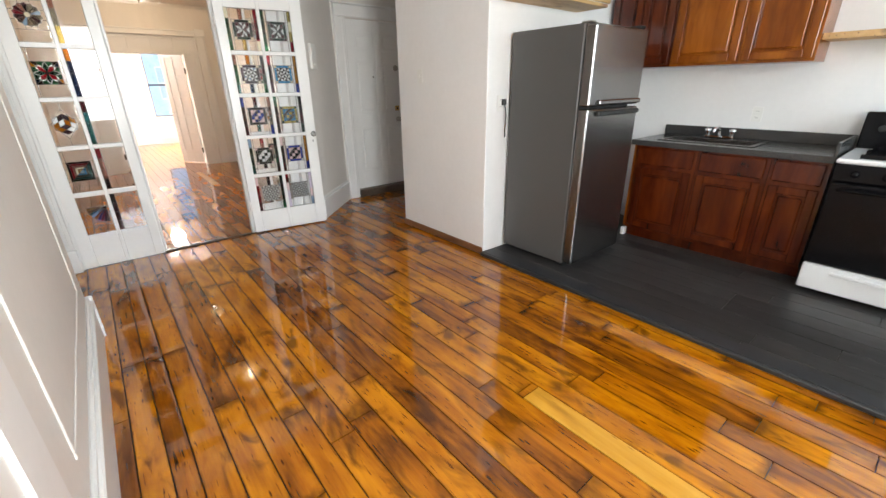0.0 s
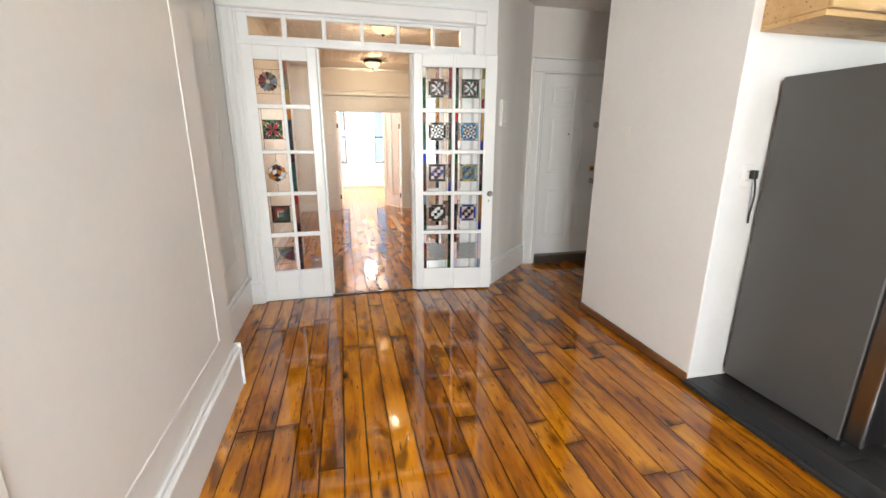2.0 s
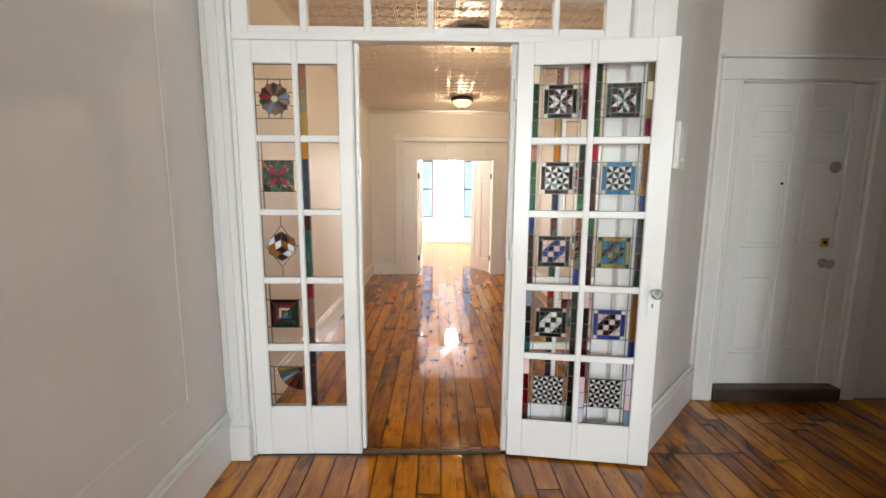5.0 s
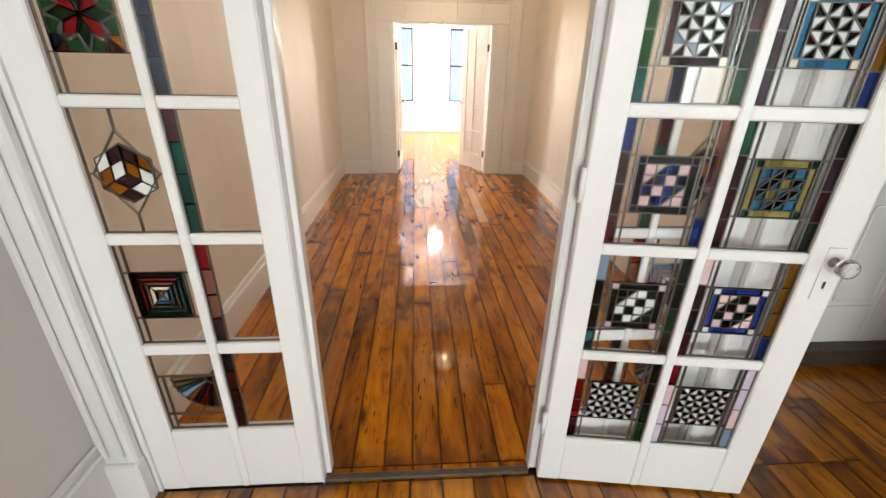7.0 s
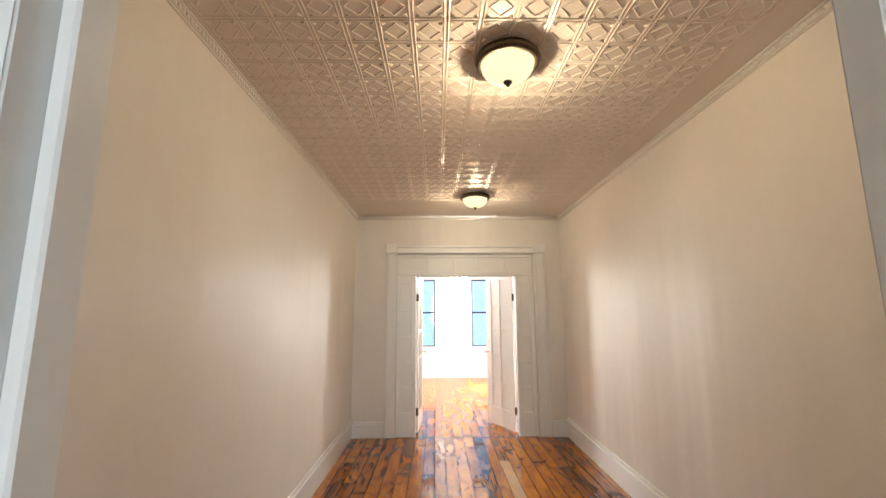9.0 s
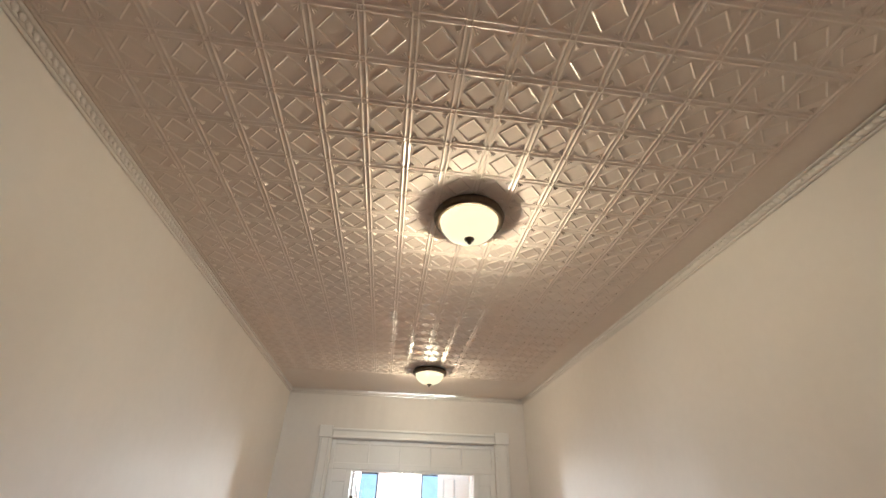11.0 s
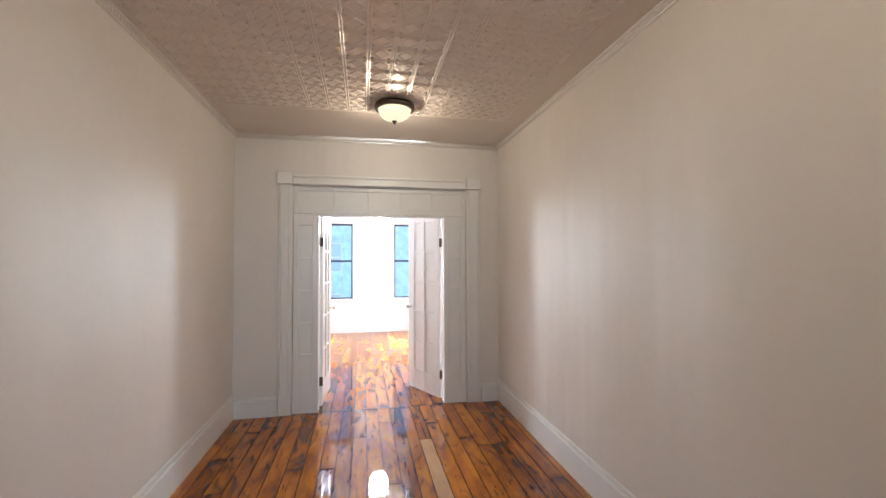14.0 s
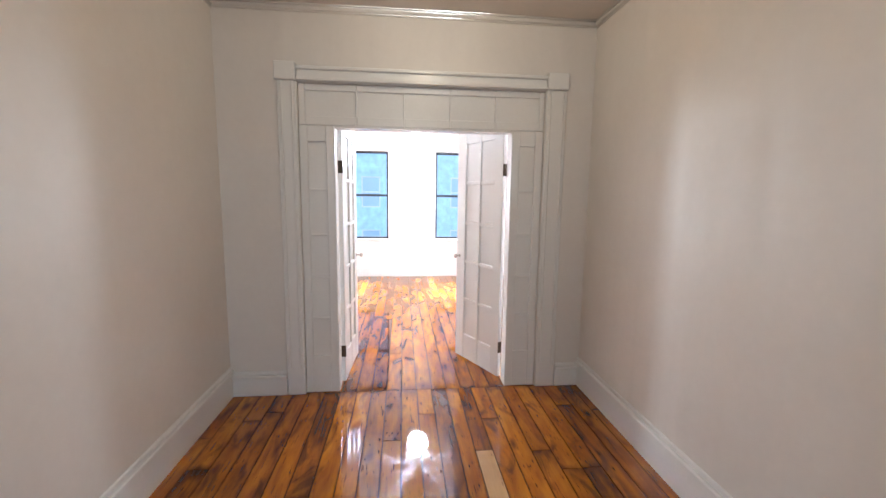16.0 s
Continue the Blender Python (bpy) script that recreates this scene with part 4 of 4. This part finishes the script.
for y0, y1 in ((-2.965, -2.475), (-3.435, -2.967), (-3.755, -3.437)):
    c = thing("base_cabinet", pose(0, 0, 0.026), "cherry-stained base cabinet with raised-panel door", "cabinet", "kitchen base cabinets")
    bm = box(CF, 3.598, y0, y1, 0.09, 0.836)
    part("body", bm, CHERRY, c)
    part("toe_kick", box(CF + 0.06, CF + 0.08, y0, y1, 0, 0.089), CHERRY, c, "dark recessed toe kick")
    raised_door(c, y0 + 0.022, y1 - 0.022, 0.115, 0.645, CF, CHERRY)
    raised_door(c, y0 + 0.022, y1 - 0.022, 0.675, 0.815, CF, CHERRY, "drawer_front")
ep = thing("end_panel", pose(0, 0, 0.026), "raw orange wooden end strip beside the base cabinets", "panel")
part("strip", box(CF - 0.002, CF + 0.6, -2.474, -2.458, 0.10, 0.836), HONEY, ep)
part("foot", box(CF + 0.004, CF + 0.05, -2.474, -2.44, 0.0, 0.075, 0.003), WHITE, ep, "small white block at the foot")
top = thing("countertop", pose(0, 0, 0), "dark granite-pattern laminate countertop with backsplash", "countertop")
bm = bmesh.new()
SX0, SX1, SY0, SY1 = 3.09, 3.46, -3.27, -2.62
for a in ((2.955, SX0, -3.765, -2.44), (SX1, 3.598, -3.765, -2.44), (SX0, SX1, -3.765, SY0), (SX0, SX1, SY1, -2.44)):
    box(*a, 0.863, 0.900, 0, bm)
box(2.949, 2.954, -3.765, -2.44, 0.858, 0.900, 0.002, bm)
part("slab", bm, LAMINATE, top)
part("backsplash", box(3.575, 3.598, -3.765, -2.44, 0.901, 0.985, 0.003), LAMINATE, top)
part("side_splash", box(2.97, 3.574, -3.765, -3.745, 0.901, 0.985, 0.003), LAMINATE, top)
sk = thing("kitchen_sink", pose(0, 0, 0), "stainless drop-in kitchen sink with chrome faucet", "sink")
bm = bmesh.new()
for a in ((SX0 - 0.02, SX0 + 0.012, SY0 - 0.02, SY1 + 0.02), (SX1 - 0.075, SX1 + 0.02, SY0 - 0.02, SY1 + 0.02), (SX0 + 0.012, SX1 - 0.075, SY0 - 0.02, SY0 + 0.012), (SX0 + 0.012, SX1 - 0.075, SY1 - 0.012, SY1 + 0.02)):
    box(*a, 0.901, 0.907, 0.001, bm)
part("rim", bm, STEEL, sk)
bm = bmesh.new()
x0, x1, y0, y1 = SX0 + 0.012, SX1 - 0.075, SY0 + 0.012, SY1 - 0.012
for a in ((x0, x0 + 0.004, y0, y1), (x1 - 0.004, x1, y0, y1), (x0 + 0.004, x1 - 0.004, y0, y0 + 0.004), (x0 + 0.004, x1 - 0.004, y1 - 0.004, y1)):
    box(*a, 0.74, 0.905, 0, bm)
box(x0, x1, y0, y1, 0.735, 0.739, 0, bm)
part("basin", bm, STEEL, sk)
fx, fy = SX1 - 0.03, (SY0 + SY1) / 2
fa = part("faucet", tube([(fx, fy, 0.93), (fx - 0.01, fy, 0.985), (fx - 0.06, fy, 1.01), (fx - 0.13, fy, 0.995), (fx - 0.15, fy, 0.965)], 0.011, 10), CHROME, sk, "chrome spout", True)
part("faucet_base", box(fx - 0.025, fx + 0.025, fy - 0.11, fy + 0.11, 0.9075, 0.93, 0.008), CHROME, fa)
for s in (-1, 1):
    part("tap_handle", lathe([(0.016, 0), (0.014, 0.02), (0.024, 0.03), (0.026, 0.05), (0.012, 0.058)], 12, at=(fx, fy + s * 0.09, 0.93)), CHROME, fa, "", True)

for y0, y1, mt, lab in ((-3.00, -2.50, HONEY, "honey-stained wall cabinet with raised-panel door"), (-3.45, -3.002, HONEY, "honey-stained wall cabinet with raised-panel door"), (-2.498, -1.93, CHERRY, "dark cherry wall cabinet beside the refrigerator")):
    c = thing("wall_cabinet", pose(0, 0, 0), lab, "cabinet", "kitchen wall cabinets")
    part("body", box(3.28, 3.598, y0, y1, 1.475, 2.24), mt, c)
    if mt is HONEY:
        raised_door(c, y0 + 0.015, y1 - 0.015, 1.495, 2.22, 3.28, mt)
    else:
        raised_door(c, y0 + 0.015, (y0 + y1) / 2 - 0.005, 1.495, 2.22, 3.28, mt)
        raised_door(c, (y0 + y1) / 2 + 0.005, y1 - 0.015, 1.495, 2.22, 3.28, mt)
sh = thing("wall_shelf", pose(0, 0, 0), "raw pine wall shelf beside the cabinets", "shelf")
part("board", box(3.32, 3.598, -4.3, -3.452, 1.605, 1.645, 0.003), PINE, sh)
part("bracket", box(3.45, 3.598, -3.9, -3.88, 1.50, 1.604, 0.002), PINE, sh)
sh = thing("plank_shelf", pose(0, 0, 0), "raw pine box shelf on the wall above the refrigerator", "shelf")
part("front_board", box(1.765, 2.75, -2.20, -2.18, 1.93, 2.13, 0.003), PINE, sh)
part("base_board", box(1.765, 2.75, -2.179, -1.897, 1.905, 1.929, 0.002), PINE, sh)
part("side_board", box(1.765, 1.785, -2.179, -1.897, 1.93, 2.13, 0.002), PINE, sh)

st = thing("gas_stove", pose(2.82, -3.785, 0.026), "white and black freestanding gas stove", "stove")
part("body", box(0.03, 0.70, -0.75, 0, 0.02, 0.855, 0.004), BLACK, st)
part("cooktop", box(0.0, 0.66, -0.755, 0.003, 0.856, 0.885, 0.008), WHITE, st, "white enamel cooktop")
part("control_panel", box(0.0, 0.029, -0.75, 0, 0.75, 0.855, 0.006), BLACK, st, "black control panel")
for i in range(5):
    bm = lathe([(0.020, 0), (0.020, 0.012), (0.015, 0.026), (0.006, 0.028)], 14)
    bmesh.ops.transform(bm, matrix=Matrix.Translation((-0.001, -0.10 - 0.137 * i, 0.80)) @ Matrix.Rotation(radians(-90), 4, "Y"), verts=bm.verts)
    part("knob", bm, BLACK, st, "black burner knob", True)
od = part("oven_door", box(-0.008, 0.029, -0.745, -0.005, 0.215, 0.742, 0.008), BLACK, st, "black glass oven door")
part("handle", tube([(-0.008, -0.70, 0.70), (-0.045, -0.69, 0.705), (-0.045, -0.06, 0.705), (-0.008, -0.05, 0.70)], 0.010, 8), BLACK, od, "", True)
dr = part("broiler_drawer", box(-0.004, 0.029, -0.745, -0.005, 0.03, 0.205, 0.008), WHITE, st, "white broiler drawer")
part("handle", box(-0.016, -0.0045, -0.60, -0.15, 0.155, 0.178, 0.004), WHITE, dr)
part("backguard", box(0.62, 0.70, -0.75, 0, 0.886, 1.125, 0.008), BLACK, st, "black backguard")
part("timer", lathe([(0.022, 0), (0.022, 0.01), (0.01, 0.012)], 14, at=(0, 0, 0)), RUBBER, st, "", True, pose(0.62, -0.10, 1.02, 0, -90, 0))
for cx in (0.18, 0.46):
    for cy in (-0.19, -0.56):
        part("burner", lathe([(0.055, 0), (0.05, 0.012), (0.025, 0.016)], 18, at=(cx, cy, 0.886)), BLACK, st, "", True)
        bm = bmesh.new()
        for k in (-1, 0, 1):
            box(cx - 0.11, cx + 0.11, cy + k * 0.07 - 0.004, cy + k * 0.07 + 0.004, 0.904, 0.912, 0, bm)
        box(cx - 0.118, cx - 0.1105, cy - 0.10, cy + 0.10, 0.886, 0.912, 0, bm)
        box(cx + 0.1105, cx + 0.118, cy - 0.10, cy + 0.10, 0.886, 0.912, 0, bm)
        part("grate", bm, BLACK, st, "black wire burner grate")

# ---------- lamps ----------
for x, y in LAMPS:
    t = thing("ceiling_lamp", pose(x, y, H2), "flush ceiling lamp with bronze ring and frosted bowl, lit", "ceiling lamp", "middle room ceiling lamps")
    part("ring", lathe([(0.11, -0.002), (0.150, -0.012), (0.157, -0.030), (0.150, -0.050), (0.132, -0.056), (0.126, -0.045), (0.10, -0.03)], 40), BRONZE, t, "dark bronze ring", True)
    part("bowl", lathe([(0.128, -0.048), (0.122, -0.075), (0.105, -0.102), (0.075, -0.124), (0.04, -0.136), (0.004, -0.139)], 36), BOWL, t, "frosted glass bowl giving warm light", True).visible_shadow = False
    part("finial", lathe([(0.022, -0.137), (0.020, -0.144), (0.008, -0.148), (0.010, -0.157), (0.003, -0.164)], 16), BRONZE, t, "small bronze finial", True)

# ---------- front room ----------
fan = thing("ceiling_fan", pose(0.38, 7.25, HF - 0.16), "white ceiling fan with lit tulip shades", "ceiling fan")
part("canopy", lathe([(0.07, -0.001), (0.07, -0.03), (0.03, -0.06), (0.014, -0.065), (0.014, -0.16)], 20), WHITE, fan, "", True)
part("downrod", lathe([(0.06, 0.159), (0.06, 0.13), (0.016, 0.11), (0.016, -0.002)], 16), WHITE, fan, "", True)
part("motor", lathe([(0.03, -0.16), (0.11, -0.18), (0.12, -0.23), (0.10, -0.28), (0.05, -0.30), (0.045, -0.36), (0.07, -0.38), (0.03, -0.41)], 28), WHITE, fan, "", True)
for i in range(5):
    a = radians(20 + 72 * i)
    bm = poly_up([(0.10, -0.02), (0.2, -0.055), (0.62, -0.07), (0.66, -0.04), (0.66, 0.04), (0.62, 0.07), (0.2, 0.055), (0.10, 0.02)], -0.004, 0.004)
    part("blade", bm, WHITE, fan, "", False, Matrix.Translation((0, 0, -0.24)) @ Matrix.Rotation(a, 4, "Z") @ Matrix.Rotation(radians(10), 4, "X"))
for i in range(4):
    a = radians(45 + 90 * i)
    bm = lathe([(0.022, 0), (0.035, -0.03), (0.05, -0.07), (0.062, -0.10), (0.05, -0.102)], 18)
    part("shade", bm, TULIP, fan, "frosted tulip shade giving light", True, Matrix.Translation((0.10 * math.cos(a), 0.10 * math.sin(a), -0.37)) @ Matrix.Rotation(a, 4, "Z") @ Matrix.Rotation(radians(-28), 4, "Y"))
part("pull_chain", tube([(0.03, 0, -0.41), (0.03, 0, -0.72)], 0.002, 6), NICKEL, fan)
DARKF = mat("dark_window_frame", (0.03, 0.032, 0.035), 0.4, grain=0.1)
for i, (a, b) in enumerate(((-0.72, -0.08), (0.77, 1.41))):
    w = tagged(new("window_%d" % (i + 1)), "tall double-hung window with dark sashes in the front wall", "window", "front room windows", "structure")
    fz = [(0.715, 1.445), (1.485, 2.205)]
    part("window_frame", lattice(a, b, 0.68, 2.24, [(a + 0.03, b - 0.03)], fz, YF + 0.10, YF + 0.15, 0.003), DARKF, w, "dark window sash")
    for c, d in fz:
        g = part("pane", box(a + 0.03, b - 0.03, YF + 0.12, YF + 0.124, c, d), CLEAR, w)
        g.visible_shadow = False
    part("window_sill", box(a - 0.04, b + 0.04, YF - 0.04, YF + 0.099, 0.655, 0.679, 0.006), TRIM, w)
    bm = bmesh.new()
    for u, v in ((a - 0.10, a - 0.002), (b + 0.002, b + 0.10)):
        if u > -0.1 and u < 0.0:
            v = -0.002
        if v > 0.70 and u < 0.75:
            u = 0.702
        box(u, v, YF - 0.02, YF - 0.001, 0.18, 2.24, 0.004, bm)
    box(a - 0.0, b + 0.0, YF - 0.02, YF - 0.001, 2.242, 2.34, 0.004, bm)
    part("window_casing", bm, TRIM, w)

# ---------- outside ----------
# ground out of view, its pale colour serves as reflector for the facade
structure("ground", box(-400, 400, 9.8, 800, -7.2, -7.0), mat("pale_bounce_ground", (0.42, 0.42, 0.41), 0.85, grain=0.2), "unseen street below, made pale to bounce sunlight onto the facade", "ground")
# blue of open shade and outdoor brightness are put into the facade colour
FACADE = mat("daylight_blue_facade", (0.58, 0.75, 0.88), 0.8, grain=0.15, grain_scale=3, stain=0.1)
bd = tagged(new("apartment_building"), "apartment building across the street, daylight blue put into its colour", "building")
bd.location = (0, 26, -7.0)
BX = [(-10 + 2.6 * i, -8.9 + 2.6 * i) for i in range(9)]
BZ = [(1.6 + 3.1 * j, 3.4 + 3.1 * j) for j in range(5)]
part("wall", lattice(-11.5, 14, 0, 17, BX, BZ, 0, 0.35, 0), FACADE, bd)
part("roof", box(-11.6, 14.1, -0.3, 8, 17.0, 17.4), FACADE, bd)
# glass colour lightened likewise, to look daylit
DG = mat("daylight_paled_window_glass", (0.50, 0.62, 0.72), 0.1)
for a, b in BX:
    for c, d in BZ:
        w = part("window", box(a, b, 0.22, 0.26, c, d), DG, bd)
        part("window_frame", lattice(a, b, c, d, [(a + 0.08, b - 0.08)], [(c + 0.08, (c + d) / 2 - 0.04), ((c + d) / 2 + 0.04, d - 0.08)], 0.14, 0.219, 0), WHITE, w)

# ---------- floors ----------
bm = box(-1.2, 3.75, -5.75, Y2, -0.12, -0.016)
box(-2.6, 3.45, Y2, YF, -0.12, -0.016, bm=bm)
structure("subfloor", bm, GAP, "dark subfloor under the boards", "floor")
floor = tagged(new("floor"), "glossy amber varnished pine board floor", "floor", "", "structure")
floor_k = tagged(new("floor_kitchen"), "grey wood-look vinyl plank kitchen floor", "floor", "", "structure")


def plank(parent, x0, x1, y0, y1, z, material, name="floor_board", th=0.015):
    w, l = (x1 - x0) / 2, (y1 - y0) / 2
    bm = bmesh.new()
    c = 0.0016
    lo = [bm.verts.new((sx * w, sy * l, -th)) for sx, sy in ((-1, -1), (1, -1), (1, 1), (-1, 1))]
    mi = [bm.verts.new((sx * w, sy * l, -c)) for sx, sy in ((-1, -1), (1, -1), (1, 1), (-1, 1))]
    up = [bm.verts.new((sx * (w - 0.0005), sy * l, random.uniform(-0.00004, 0.00004))) for sx, sy in ((-1, -1), (1, -1), (1, 1), (-1, 1))]
    for a, b in ((lo, mi), (mi, up)):
        for i in range(4):
            bm.faces.new((a[i], a[(i + 1) % 4], b[(i + 1) % 4], b[i]))
    bm.faces.new(up)
    return part(name, bm, material, parent, "", False, pose((x0 + x1) / 2, (y0 + y1) / 2, z))


rng = random.Random(7)
g = 0.0036


def lay(parent, edges, y0, y1, shortest, longest, material, z=0.0, patches=()):
    """Boards along y between the given seams; a patch is (x inside its board, y from, y to, material)."""
    for xa, xb in zip(edges, edges[1:]):
        y = y0 - rng.uniform(0, shortest)
        cuts = [p for p in patches if xa <= p[0] < xb]
        while y < y1:
            l = rng.uniform(shortest, longest)
            a, b = max(y, y0), min(y + l, y1)
            if y1 - b < 0.25:
                b = y1
                l = y1 - y + 0.01
            spans = [(a, b)]
            for _, c, d, _ in cuts:
                spans = [q for p in spans for q in ((p[0], min(p[1], c)), (max(p[0], d), p[1]))]
            for p, q in spans:
                if q - p > 0.02:
                    plank(parent, xa + g / 2, xb - g / 2, p + g / 2, q - g / 2, z, material)
            y += l
        for _, c, d, m in cuts:
            plank(parent, xa + g / 2, xb - g / 2, c + g / 2, d - g / 2, z + 0.001, m, "patch_board")


def seams(x0, x1, first, pitch, wobble=0.004):
    """Board edges from x0 to x1 at an even pitch through first, a little uneven."""
    xs, x = [x0], first - pitch * math.floor((first - x0 - 0.04) / pitch)
    while x < x1 - 0.04:
        xs.append(x + rng.uniform(-wobble, wobble))
        x += pitch
    return xs + [x1]


DINING = [-1.06, -0.92, -0.80, -0.70, -0.62, -0.505, -0.39, -0.285, -0.180, -0.066, 0.050, 0.165, 0.278, 0.395, 0.505, 0.62, 0.735, 0.85, 0.963, 1.077, 1.19, 1.304, 1.417, 1.53, 1.62, 1.70]
MIDDLE = [-1.06, -0.965, -0.852, -0.739, -0.626, -0.512, -0.399, -0.283, -0.165, -0.058, 0.052, 0.162, 0.276, 0.386, 0.494, 0.588, 0.688, 0.80, 0.912, 1.025, 1.14, 1.25, 1.36, 1.47, 1.54]
lay(floor, [x for x in DINING if x < 0.51], -5.6, 0.0, 0.9, 2.6, FLOOR)
lay(floor, [x for x in DINING if x > 0.50], -5.6, 0.0, 0.45, 1.5, FLOOR, patches=((0.65, -4.2, -3.25, PALE),))
lay(floor, seams(1.70, 3.60, 1.80, 0.1135), -0.742, 0.60, 0.6, 1.34, FLOOR)
lay(floor, seams(1.14, 1.70, 1.19, 0.1135), 0.0, 0.60, 0.6, 0.7, FLOOR)
lay(floor, MIDDLE, PT, Y2, 0.9, 2.9, FLOOR, patches=((0.62, 2.75, 4.03, FRESH),))
lay(floor, [-0.37] + [x for x in MIDDLE if -0.33 < x < 0.33] + [0.376], 0.0, PT, 0.2, 0.3, FLOOR)
lay(floor, seams(-2.5, 3.3, -0.058, 0.112), Y2, YF, 1.6, 4.4, FLOOR)
lay(floor_k, seams(1.70, 3.60, 1.85, 0.15, 0.0), -5.6, -1.896, 0.9, 1.2, GREY, 0.025)
structure("floor_edge_strip", box(1.672, 1.699, -5.6, -1.90, 0.0, 0.030, 0.006), EDGE, "dark vinyl edging strip of the kitchen floor", "trim")
structure("floor_edge_top", box(1.6995, 1.80, -5.6, -1.90, 0.0255, 0.030, 0.001), EDGE, "dark flat strip at the kitchen floor's edge", "trim")
structure("floor_kitchen_base", box(1.70, 3.6, -5.6, -1.896, -0.015, 0.0095), GAP, "base under the kitchen planks", "floor")
